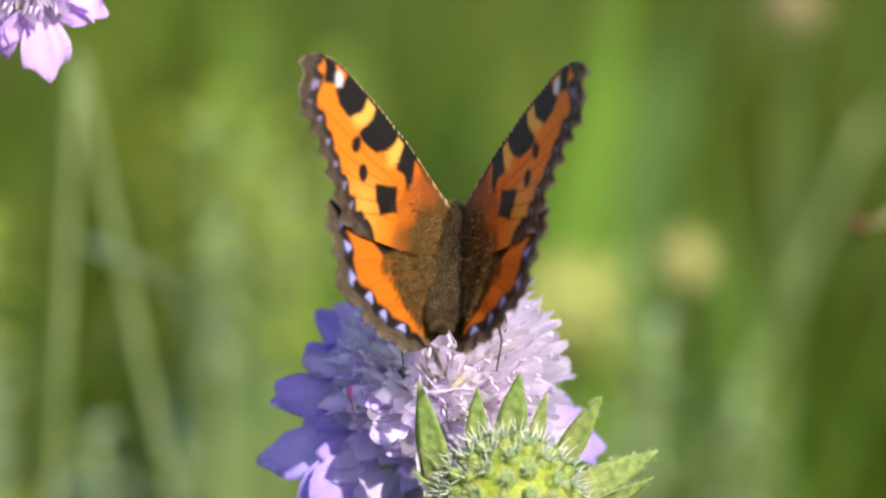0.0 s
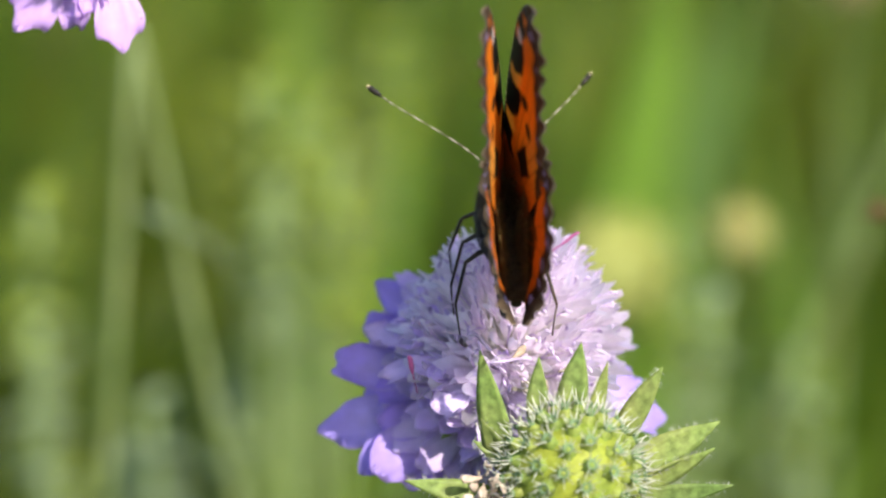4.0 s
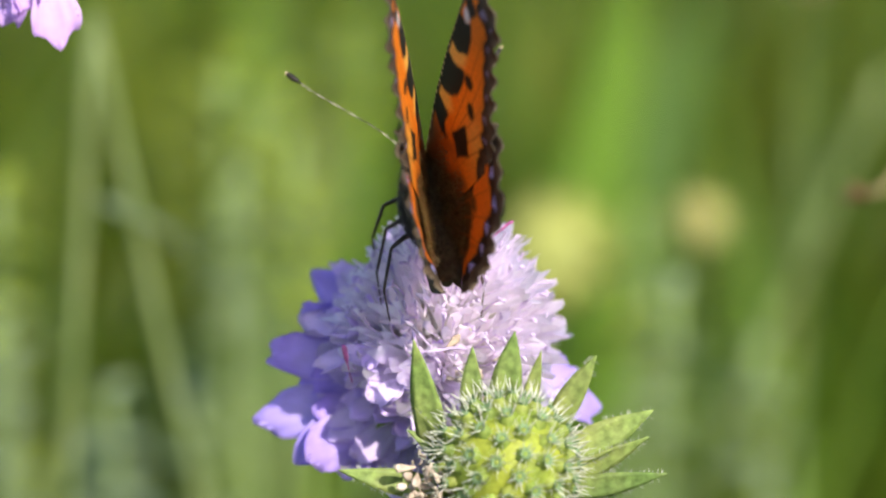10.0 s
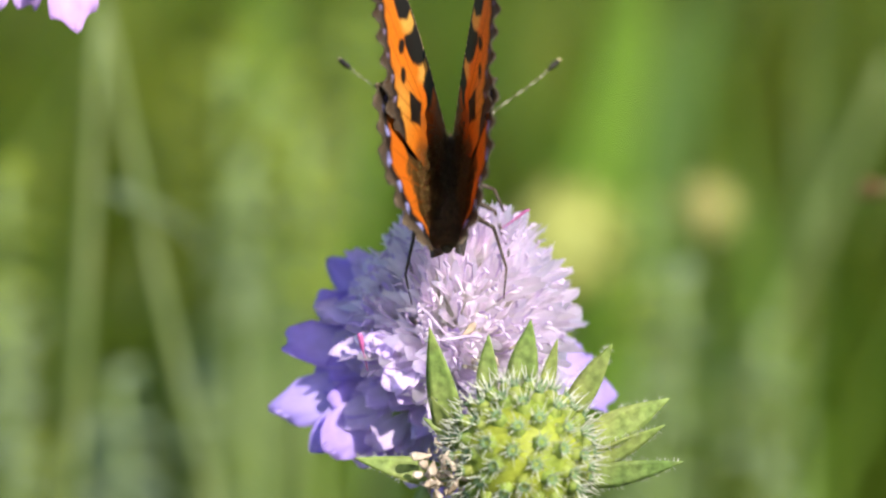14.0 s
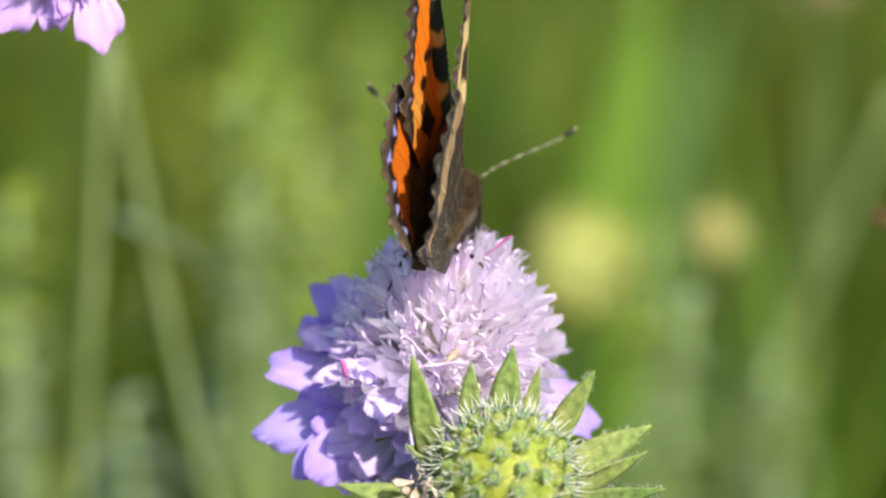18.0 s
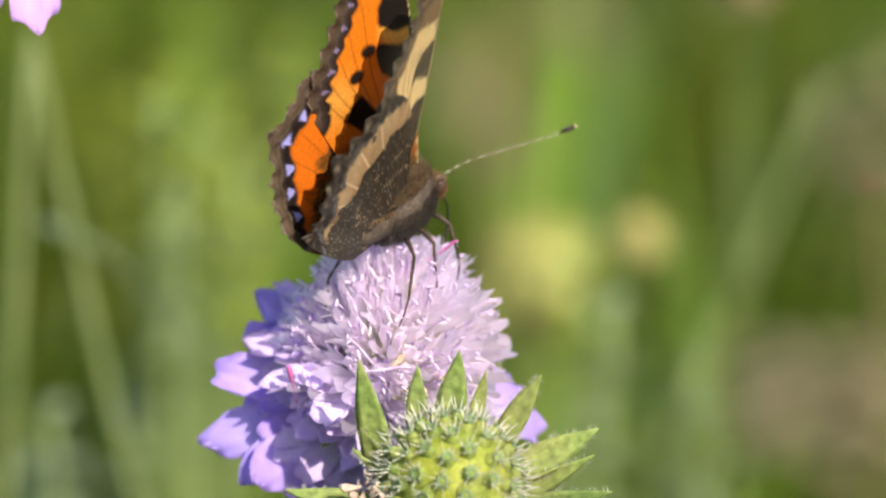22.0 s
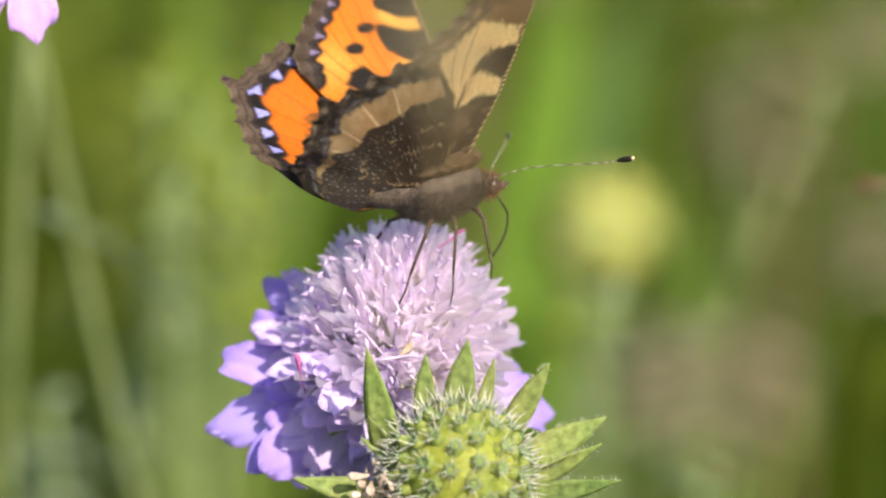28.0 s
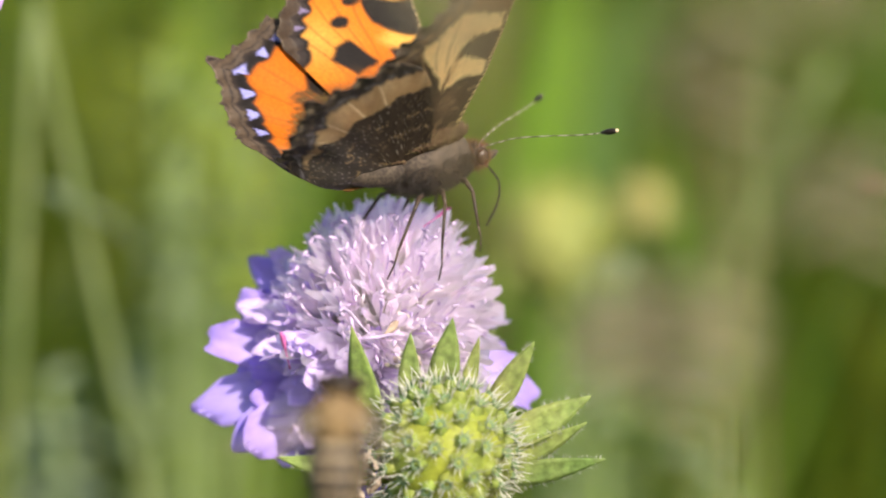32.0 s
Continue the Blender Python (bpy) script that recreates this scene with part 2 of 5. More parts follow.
def ball(rx, ry, rz, nu=12, nv=8, centre=(0, 0, 0), lump=0.0):
    verts, faces = [], []
    for j in range(nv + 1):
        th = math.pi * j / nv
        for i in range(nu):
            ph = 2 * math.pi * i / nu
            d = Vector((math.sin(th) * math.cos(ph), math.sin(th) * math.sin(ph), math.cos(th)))
            k = 1 + lump * noise.noise(d * 3.1 + Vector(centre))
            verts.append((centre[0] + rx * d.x * k, centre[1] + ry * d.y * k, centre[2] + rz * d.z * k))
    for j in range(nv):
        for i in range(nu):
            i2 = (i + 1) % nu
            faces.append((j * nu + i, (j + 1) * nu + i, (j + 1) * nu + i2, j * nu + i2))
    return verts, faces


def aim(direction, outward, at=(0, 0, 0)):
    """A pose whose z runs along direction and whose x leans towards outward."""
    z = Vector(direction).normalized()
    x = Vector(outward) - z * Vector(outward).dot(z)
    x = x.normalized() if x.length > 1e-6 else z.orthogonal().normalized()
    y = z.cross(x)
    m = Matrix((x, y, z)).transposed().to_4x4()
    m.translation = Vector(at)
    return m


# ---- ground and meadow ----
def ground():
    b = Build()
    n, reach = 60, 400.0
    grid = []
    for j in range(n + 1):
        for i in range(n + 1):
            u, w = 2 * i / n - 1, 2 * j / n - 1
            x, y = reach * math.copysign(abs(u) ** 4, u), reach * math.copysign(abs(w) ** 4, w)
            grid.append((x, y, 0.02 * noise.noise(Vector((x * 0.9, y * 0.9, 0)))))
    faces = [(j * (n + 1) + i, j * (n + 1) + i + 1, (j + 1) * (n + 1) + i + 1, (j + 1) * (n + 1) + i) for j in range(n) for i in range(n)]
    b.add(grid, faces)
    ob = new("ground", b.mesh("ground", M_SOIL, scale=1.0))
    tagged(ob, "mossy green meadow soil under tall grass", "ground", kind="structure")


def meadow(name, count, x0, x1, y0, y1, tall, wide, seed, keep, label, mat=None):
    """Grass blades as one body of stuff; keep(x, y) says where blades may stand."""
    rng = random.Random(seed)
    verts, faces = [], []
    made = 0
    while made < count:
        x, y = rng.uniform(x0, x1), rng.uniform(y0, y1)
        top = keep(x, y)
        if top <= 0:
            continue
        made += 1
        h = min(top, tall * rng.uniform(0.45, 1.1))
        w = wide * rng.uniform(0.5, 1.3) / 2
        a = rng.uniform(0, 2 * math.pi)
        lean = rng.uniform(0.05, 0.5) * h
        dx, dy = math.cos(a), math.sin(a)
        f = rng.uniform(0, 2 * math.pi)
        sx, sy = math.cos(f), math.sin(f)
        k = len(verts)
        for s, ww in ((0, 0.7), (0.35, 1.0), (0.7, 0.75), (1.0, 0.05)):
            c = lean * s ** 2.2
            px, py, pz = x + dx * c, y + dy * c, h * (s - 0.12 * s ** 4) - 0.01
            verts.append((px - sx * w * ww, py - sy * w * ww, pz))
            verts.append((px + sx * w * ww, py + sy * w * ww, pz))
        for i in range(3):
            faces.append((k + 2 * i, k + 2 * i + 1, k + 2 * i + 3, k + 2 * i + 2))
    b = Build()
    b.add(verts, faces)
    ob = new(name, b.mesh(name, mat or M_GRASS, scale=1.0))
    tagged(ob, label, "grass", kind="stuff")


def clump(x, y, k=0.0):
    """Where the sward is thick (above 0) or thin (below 0), in tufts a hand's width across."""
    return noise.noise(Vector((x * 17 + k, y * 7, 3.1 + k))) + 0.45 * noise.noise(Vector((x * 42, y * 17, 7.7 + k)))


def behind(x, y):
    """Grass behind the flower: thick and tall in tufts, low between them."""
    if y < 0.30:
        return 0.0
    return 0.42 if clump(x, y) > 0.0 else (0.12 if clump(x, y) > -0.3 else 0.0)


def tufts(x, y):
    return 0.40 if y > 0.36 and clump(x, y, 5.0) > 0.28 + 1.2 * max(0.0, x / (y + 0.39) - 0.01) else 0.0


def around(x, y):
    if abs(x) < 0.16 and -0.75 < y < 0.30:
        return 0.0
    return 0.36 if abs(x) > 0.3 else 0.30


# ---- flowers ----
def petal(length, width, bend=0.0, cup=0.2, ruffle=0.1, phase=0.0, rows=6, cols=4, thick=0.08, narrow=0.35, notch=0.06):
    """A petal along +x with a rounded, slightly ruffled end; two thin skins closed at the rim."""
    top, along = [], []
    for i in range(rows + 1):
        s = i / rows
        wide = narrow + (1 - narrow) * math.sin(min(1.0, s / 0.72) * math.pi / 2) ** 1.3
        for j in range(cols + 1):
            q = 2 * j / cols - 1
            back = 1 - (0.20 if cols > 4 else 0.30) * abs(q) ** (3.0 if cols > 4 else 2.2) * s ** 3 + notch * math.sin(5 * q + phase) * s ** 4
            d = length * s * back
            ang = radians(bend) * s * 0.5
            y = q * width / 2 * wide * (1 - 0.12 * s ** 8)
            h = cup * abs(q) ** 2 * width / 2 * wide + ruffle * width * math.sin(6.3 * s + phase + 3.2 * q) * s * s - 0.06 * width * math.cos(3 * math.pi * q) * (1 - s * 0.5)
            top.append(Vector((d * math.cos(ang) - h * math.sin(ang), y, d * math.sin(ang) + h * math.cos(ang))))
            along.append(s)
    n = (rows + 1) * (cols + 1)
    c1 = cols + 1
    if cols <= 4:
        # small lobes are a single skin of thin tissue
        return top, [(i * c1 + j, (i + 1) * c1 + j, (i + 1) * c1 + j + 1, i * c1 + j + 1) for i in range(rows) for j in range(cols)], along
    verts = top + [v - Vector((0, 0, thick)) for v in top]
    faces = []
    for i in range(rows):
        for j in range(cols):
            q = (i * c1 + j, (i + 1) * c1 + j, (i + 1) * c1 + j + 1, i * c1 + j + 1)
            faces += [q, tuple(n + k for k in reversed(q))]
    rim = [i * c1 for i in range(rows)] + [rows * c1 + j for j in range(cols)] + [i * c1 + cols for i in range(rows, 0, -1)] + [j for j in range(cols, 0, -1)]
    for a, b in zip(rim, rim[1:] + rim[:1]):
        faces.append((b, a, n + a, n + b))
    return verts, faces, along + along


def floret_mesh(seed, size, big, colours, spread=64):
    """One four-lobed corolla with its tube; lobes of outer florets are larger on their outward side. colours: base and tip."""
    rng = random.Random(seed)
    b = Build()
    base, tip = Vector(colours[0]), Vector(colours[1])
    L = 4.2 * size
    v, f = tube([(0, 0, 0), (0, 0, L * 0.55), (0, 0, L)], [0.35 * size, 0.5 * size, 0.75 * size], 7, cap=False)
    b.add(v, f, [tuple(base)] * len(v))
    for k in range(4 if big > 0.3 else 5):
        ang = ((0, spread, -spread, 180)[k] if big > 0.3 else k * 72) + rng.uniform(-14, 14)
        outer = max(0.0, math.cos(radians(ang)))
        length = size * ((5.2 if big < 0.01 else 4.5) + big * (0.3 + 6.2 * outer ** 0.8)) * rng.uniform(0.78, 1.08)
        width = size * ((1.12 if big < 0.01 else 1.4 if big <= 0.3 else 1.35) + big * (1.2 + 4.6 * outer)) * rng.uniform(0.85, 1.15)
        if big < 0.3:
            rise, curl = rng.uniform(58, 86), rng.uniform(-18, 10)
        else:
            rise, curl = rng.uniform(30, 48), rng.uniform(-26, 10)
        large = big > 0.3
        v, f, s = petal(length, width, bend=curl, cup=rng.uniform(0.1, 0.35), ruffle=0.02 if not large else rng.uniform(0.10, 0.17), notch=0.10 if large else 0.05, phase=rng.uniform(0, 6),
                        rows=8 if large else 6, cols=8 if large else 4)
        m = pose(0, 0, L * 0.97, 0, 0, ang) @ pose(0.5 * size, 0, 0, rng.uniform(-15, 15) if large else rng.uniform(-8, 8), -rise, 0)
        b.add(moved(v, m), f, [tuple(base.lerp(tip, min(1, 0.05 + q * 1.0))) for q in s])
    return b.mesh("floret", M_PETAL if big > 0.3 else M_FLORET, colours=True)


def stamen_mesh(seed, size):
    """A thread with its anther."""
    rng = random.Random(seed)
    b = Build()
    a, t = rng.uniform(0, 6.28), rng.uniform(0.1, 0.5)
    h = (7.4 + rng.uniform(0.6, 2.2)) * size
    end = Vector((math.cos(a) * t * 3, math.sin(a) * t * 3, h))
    v, f = tube(smooth_line([(0, 0, 4 * size), (end.x * 0.3, end.y * 0.3, h * 0.8), end], 5), [0.09] * 6, 5)
    b.add(v, f)
    v, f = ball(0.2, 0.62, 0.2, 6, 4)
    b.add(moved(v, Matrix.Translation(end) @ pose(0, 0, 0, rng.uniform(-60, 60), 0, rng.uniform(0, 180))), f)
    return b.mesh("stamen", M_STAMEN)


def stem_part(parent, points, r0, r1, mat, n=14, name="stem", label=""):
    line = smooth_line(points, n)
    b = Build()
    v, f = tube(line, [r0 + (r1 - r0) * i / n for i in range(n + 1)], 8)
    b.add(v, f)
    return part(name, b.mesh(name, mat), parent, label)


def bract_mesh(length, width, seed, bend=14, fold=0.6):
    rng = random.Random(seed)
    b = Build()
    v, f, _ = blade(length, width, lance, bend=bend, fold=fold, thick=0.35, rows=10, twist=rng.uniform(-10, 10), wave=0.04)
    b.add(v, f)
    fringe = Build()
    for i in range(64):
        s, side = rng.uniform(0.1, 0.98), rng.choice((-1, 1))
        w = width * lance(s) / 2
        x = length * s * 0.985
        z = length * math.sin(radians(bend) * s * 0.5) * s + fold * w
        d = Vector((rng.uniform(0.1, 0.6), side, rng.uniform(-0.2, 0.6))).normalized() * rng.uniform(0.35, 0.8)
        p = Vector((x, side * w * 0.98, z))
        v, f = tube([p, p + d * 0.8], [0.032, 0.007], 3, cap=False)
        fringe.add(v, f)
    return b.mesh("bract", M_BRACT), fringe.mesh("hair_fringe", M_BRISTLE)


def bract(parent, meshes, label, m):
    ob = part("bract", meshes[0], parent, label, m)
    tagged(part("hair_fringe", meshes[1], ob), kind="stuff")


INNER = ((0.98, 0.965, 0.955), (0.95, 0.865, 0.978))
MID = ((0.98, 0.96, 0.97), (0.92, 0.85, 0.975))
OUTER = ((0.86, 0.78, 0.94), (0.53, 0.41, 0.91))
RIM = ((0.94, 0.90, 0.97), (0.75, 0.63, 0.95))
PINK_OUTER = ((0.84, 0.66, 0.94), (0.76, 0.52, 0.96))


def flower_head(name, m, label, seed, outer_colours, root_below, stem_points, inner_count=130, outer_count=15, size=1.0, rim_count=0, small_side=1.0, spread=64, slim=1.0):
    """A scabious flower: green receptacle, bracts, small inner florets on a dome, large florets round the rim."""
    rng = random.Random(seed)
    ob = thing(name, m, label, "flower", "scabious flowers")
    b = Build()
    v, f = ball(6.6 * size, 6.6 * size, 9.0 * size, 20, 14, (0, 0, 6.0 * size), 0.06)
    b.add(v, f)
    part("receptacle", b.mesh("receptacle", M_PITH), ob)
    stem_part(ob, stem_points, 0.75, 1.1, M_STEM)
    inner = [floret_mesh(seed + k, 0.94 * size * (0.92 + 0.05 * k), 0.0, INNER) for k in range(4)]
    middle = [floret_mesh(seed + 20 + k, 0.98 * size, 0.20 + 0.045 * k, MID) for k in range(3)]
    outer = [floret_mesh(seed + 40 + k, size, 0.82 + 0.1 * k, outer_colours, spread) for k in range(4)]
    stamens = [stamen_mesh(seed + 60 + k, 0.95 * size) for k in range(4)]
    centre = Vector((0, 0, 5.6 * size))
    for i in range(inner_count):
        c = 1 - (i + 0.5) / inner_count * 1.08
        th = math.acos(c) + rng.uniform(-0.05, 0.05)
        ph = i * 2.39996 + rng.uniform(-0.12, 0.12)
        d = Vector((math.sin(th) * math.cos(ph), math.sin(th) * math.sin(ph), math.cos(th)))
        reach = rng.uniform(4.6, 5.6) * size * (1.0 + 0.12 * max(0, c))
        side = Vector((d.x, d.y, 0))
        wild = Vector((rng.gauss(0, 0.09), rng.gauss(0, 0.09), rng.gauss(0, 0.09)))
        p = centre + Vector((d.x * reach * 0.86 * slim - (1 - slim) * 3.0, d.y * reach * 0.86, d.z * reach * 1.22))
        mesh_ = rng.choice(middle) if c < 0.25 else rng.choice(inner)
        fl = part("floret", mesh_, ob, "", Matrix.Diagonal((1, 1, 1, 1)) @ aim(d * 0.84 + Vector((0, 0, 0.26)) + wild, side if side.length > 0.1 else (1, 0, 0), p * MM))
        for _ in range(1 + (i % 3 == 0)):
            part("stamen", rng.choice(stamens), fl)
    for i in range(outer_count):
        ph = 2 * math.pi * (i + rng.uniform(-0.22, 0.22)) / outer_count
        th = radians(90)
        d = Vector((math.sin(th) * math.cos(ph), math.sin(th) * math.sin(ph), math.cos(th)))
        up = Vector((d.x * 0.75, d.y * 0.75, rng.uniform(0.5, 0.8)))
        p = Vector((d.x * 5.4, d.y * 5.4, 3.4)) * size
        shrink = 1 - (1 - small_side) * min(1, max(0, (d.x + 0.1) / 0.5))
        part("outer_floret", rng.choice(outer), ob, "larger lilac-blue rim floret", aim(up, d, p * MM) @ Matrix.Scale(shrink, 4))
    rim = [floret_mesh(seed + 50 + k, size, 0.36 + 0.08 * k, RIM) for k in range(3)]
    for i in range(rim_count):
        ph = 2 * math.pi * (i + 0.5 + rng.uniform(-0.25, 0.25)) / rim_count
        d = Vector((math.cos(ph), math.sin(ph), 0))
        p = Vector((d.x * 5.0, d.y * 5.0, 5.0)) * size
        if small_side < 0.7 and d.x > 0.3:
            continue
        shrink = 1 - (1 - small_side) * min(1, max(0, (d.x + 0.1) / 0.5))
        part("rim_floret", rng.choice(rim), ob, "pale lilac floret", aim(Vector((d.x * 0.75, d.y * 0.75, rng.uniform(0.55, 0.95))), d, p * MM) @ Matrix.Scale(shrink, 4))
    for i in range(9):
        ph = 2 * math.pi * (i + rng.uniform(-0.2, 0.2)) / 9
        me = bract_mesh(rng.uniform(8.0, 10.0) * size, rng.uniform(2.8, 3.6) * size, seed + 80 + i, bend=10)
        bract(ob, me, "pointed green bract", pose(0, 0, 0.9 * MM, 0, 0, math.degrees(ph)) @ pose(2.5 * MM, 0, 0, 0, -rng.uniform(2, 16), 0))
    return ob


def fruit_mesh(seed, flesh):
    rng = random.Random(seed)
    b = Build()
    v, f = ball(1.0, 1.0, 1.7, 10, 6, (0, 0, 0.2), 0.05)
    # five shallow ribs
    v = [(x * (1 + 0.10 * math.cos(5 * math.atan2(y, x))), y * (1 + 0.10 * math.cos(5 * math.atan2(y, x))), z) for x, y, z in v]
    b.add(v, f)
    return b.mesh("fruit", flesh)


def calyx_mesh(seed, mat):
    """A cup with eight pointed teeth, in one piece."""
    rng = random.Random(seed)
    b = Build()
    verts, faces, n = [], [], 16
    for r, z in ((0.42, 1.2), (0.50, 1.8), (None, None), (0.28, 1.75)):
        for k in range(n):
            a = 2 * math.pi * k / n
            rr, zz = (r, z) if r else ((rng.uniform(0.75, 1.0), rng.uniform(2.3, 2.7)) if k % 2 else (0.46, 1.9))
            verts.append(Vector((rr * math.cos(a), rr * math.sin(a), zz)))
    for ring in range(3):
        for k in range(n):
            faces.append((ring * n + k, ring * n + (k + 1) % n, (ring + 1) * n + (k + 1) % n, (ring + 1) * n + k))
    b.add(verts, faces)
    return b.mesh("calyx", mat)


def bristle_mesh(seed):
    rng = random.Random(seed)
    b = Build()
    for k in range(9):
        a = 2 * math.pi * k / 9 + rng.uniform(-0.2, 0.2)
        r, h = rng.uniform(0.9, 1.9), rng.uniform(2.8, 3.8)
        v, f = tube([(0.6 * math.cos(a), 0.6 * math.sin(a), 2.0), (r * math.cos(a), r * math.sin(a), h)], [0.085, 0.018], 3, cap=False)
        b.add(v, f, slot=0)
    for k in range(10):
        a, z = rng.uniform(0, 6.28), rng.uniform(0, 1.8)
        p = Vector((0.75 * math.cos(a), 0.75 * math.sin(a), z))
        v, f = tube([p, p + Vector((math.cos(a) * 0.7, math.sin(a) * 0.7, 0.5))], [0.035, 0.008], 3, cap=False)
        b.add(v, f)
    return b.mesh("bristle_crown", M_BRISTLE)


# bracts round the seed head: foot and tip across its face, width, all in millimetres
BRACTS = [(-7.0, 0.6, -10.4, 12.9, 3.6), (-6.6, 0.0, -9.9, 5.4, 2.8), (-4.0, 4.8, -4.3, 12.3, 2.4), (-0.6, 5.4, 0.2, 14.4, 3.4), (1.8, 5.4, 3.0, 12.3, 1.7),
          (5.1, 4.5, 9.0, 12.3, 2.8), (6.6, 1.2, 15.4, 6.6, 3.7), (6.9, -1.2, 15.0, 3.9, 2.5), (6.6, -2.7, 17.4, 0.3, 2.8), (-7.2, -3.6, -18.0, -2.0, 2.9),
          (-7.0, 0.6, -10.8, 2.7, 1.5), (5.0, -5.5, 11.0, -9.0, 3.2), (0.5, -7.0, 1.5, -14.0, 3.2), (-5.0, -5.5, -10.0, -10.0, 3.2)]
RING = [(3.4 * math.sin(k * 0.785), 3.4 * math.cos(k * 0.785), 8.6 * math.sin(k * 0.785), 8.6 * math.cos(k * 0.785), 2.8) for k in range(8)]


def seed_head(name, m, label, seed, stem_points, bracts, fruits=74, radius=6.9, detail=True, group="scabious seed heads", flesh=None):
    """A fruiting head: a ball of bristly fruits on a ring of pointed bracts. Its z faces outwards, its y is the upright of the ring."""
    rng = random.Random(seed)
    ob = thing(name, m, label, "seed head", group)
    b = Build()
    v, f = ball(radius, radius, radius, 16, 10, lump=0.03)
    b.add(v, f)
    part("core", b.mesh("core", flesh or M_FRUIT), ob)
    stem_part(ob, stem_points, 0.8, 1.1, M_STEM)
    fm = [fruit_mesh(seed + k, flesh or M_NUT) for k in range(3)]
    cm = [calyx_mesh(seed + k, flesh or M_CALYX) for k in range(3)]
    bm_ = [bristle_mesh(seed + 9 + k) for k in range(3)]
    for i in range(fruits):
        c = 1 - (i + 0.5) / fruits * 1.45
        th, ph = math.acos(c), i * 2.39996
        d = Vector((math.sin(th) * math.cos(ph), math.sin(th) * math.sin(ph), math.cos(th)))
        fr = part("fruit", rng.choice(fm), ob, "", aim(d + Vector((rng.gauss(0, 0.06), rng.gauss(0, 0.06), 0)), (1, 0, 0.1), d * (radius - 1.0) * MM))
        part("calyx", rng.choice(cm), fr)
        if detail:
            tagged(part("bristle_crown", rng.choice(bm_), fr), kind="stuff")
    for k, (x0, y0, x1, y1, width) in enumerate(bracts):
        length, turn = math.hypot(x1 - x0, y1 - y0), math.degrees(math.atan2(y1 - y0, x1 - x0))
        me = bract_mesh(length, width, seed + 30 + k, bend=rng.uniform(2, 12))
        bract(ob, me, "hairy pointed green bract", pose(x0 * MM, y0 * MM, -radius * 0.42 * MM, 0, 0, turn) @ pose(0, 0, 0, rng.uniform(-30, 30), -rng.uniform(2, 10), 0))
    return ob


def withered(parent, at):
    """Shrivelled leftover corollas clinging to the rim of the seed head."""
    rng = random.Random(5)
    for k in range(46):
        b = Build()
        v, f, _ = blade(rng.uniform(1.2, 2.8), rng.uniform(0.5, 1.2), lobe_profile, bend=rng.uniform(-130, 130), thick=0.14, rows=6, wave=0.5, phase=k)
        m = Matrix.Translation(Vector(at) + Vector((rng.gauss(0, 1.2), rng.gauss(0, 1.4), rng.gauss(0, 0.8)))) @ pose(0, 0, 0, rng.uniform(0, 360), rng.uniform(0, 360), rng.uniform(0, 360))
        b.add(moved(v, m), f)
        part("withered_petal", b.mesh("withered_petal", M_STYLE if k == 45 else M_WITHER), parent, "shrivelled beige leftover petal")


# ---- butterfly ----
FORE = [(0.0, 1.0), (5.9, 6.0), (9.3, 8.3), (12.8, 10.5), (16.3, 12.5), (19.7, 14.4), (22.5, 15.2), (24.4, 14.9), (24.9, 13.4), (24.2, 11.4),
        (24.4, 9.6), (22.9, 8.0), (21.1, 6.0), (19.2, 3.3), (17.6, 1.2), (15.8, -0.8), (13.4, -2.1), (9.5, -2.3), (4.5, -1.9), (0.0, -1.4)]
HIND = [(0.0, 1.2), (5.0, 2.6), (10.0, 2.8), (14.8, 2.0), (17.4, 0.2), (18.0, -2.2), (17.1, -5.2), (16.2, -7.8), (15.6, -10.6), (13.2, -11.0), (11.0, -11.8),
        (8.4, -12.6), (5.6, -13.3), (3.2, -13.8), (1.6, -13.0), (0.7, -10.0), (0.2, -5.0), (0.0, -1.0)]


def curve2(points, n):
    return np.array([(p.x, p.y) for p in smooth_line([(x, y, 0) for x, y in points], n)])


def in_poly(px, py, poly, soft):
    """Soft inside test: 1 inside, 0 outside."""
    poly = np.array(poly)
    q = np.roll(poly, -1, axis=0)
    inside = np.zeros(px.shape, bool)
    dist = np.full(px.shape, 1e9)
    for (x0, y0), (x1, y1) in zip(poly, q):
        cross = ((y0 > py) != (y1 > py)) & (px < (x1 - x0) * (py - y0) / (y1 - y0 + 1e-12) + x0)
        inside ^= cross
        ex, ey = x1 - x0, y1 - y0
        u = np.clip(((px - x0) * ex + (py - y0) * ey) / (ex * ex + ey * ey + 1e-12), 0, 1)
        dist = np.minimum(dist, np.hypot(px - x0 - u * ex, py - y0 - u * ey))
    return np.clip(0.5 + np.where(inside, dist, -dist) / soft, 0, 1)


def line_dist(px, py, line):
    d = np.full(px.shape, 1e9)
    for (x0, y0), (x1, y1) in zip(line[:-1], line[1:]):
        ex, ey = x1 - x0, y1 - y0
        u = np.clip(((px - x0) * ex + (py - y0) * ey) / (ex * ex + ey * ey + 1e-12), 0, 1)
        d = np.minimum(d, np.hypot(px - x0 - u * ex, py - y0 - u * ey))
    return d


def wobble(px, py, scale, seed):
    r = np.random.RandomState(seed)
    out = np.zeros(px.shape)
    for k in range(7):
        a, p, s = r.uniform(0, 6.28), r.uniform(0, 6.28), scale * r.uniform(0.6, 2.0)
        out += np.sin((px * np.cos(a) + py * np.sin(a)) * s + p)
    return out / 4.0


def over(base, colour, mask):
    return base * (1 - mask[:, None]) + np.array(colour)[None, :] * mask[:, None]


def ramp(x, lo, hi):
    return np.clip((x - lo) / (hi - lo), 0, 1)


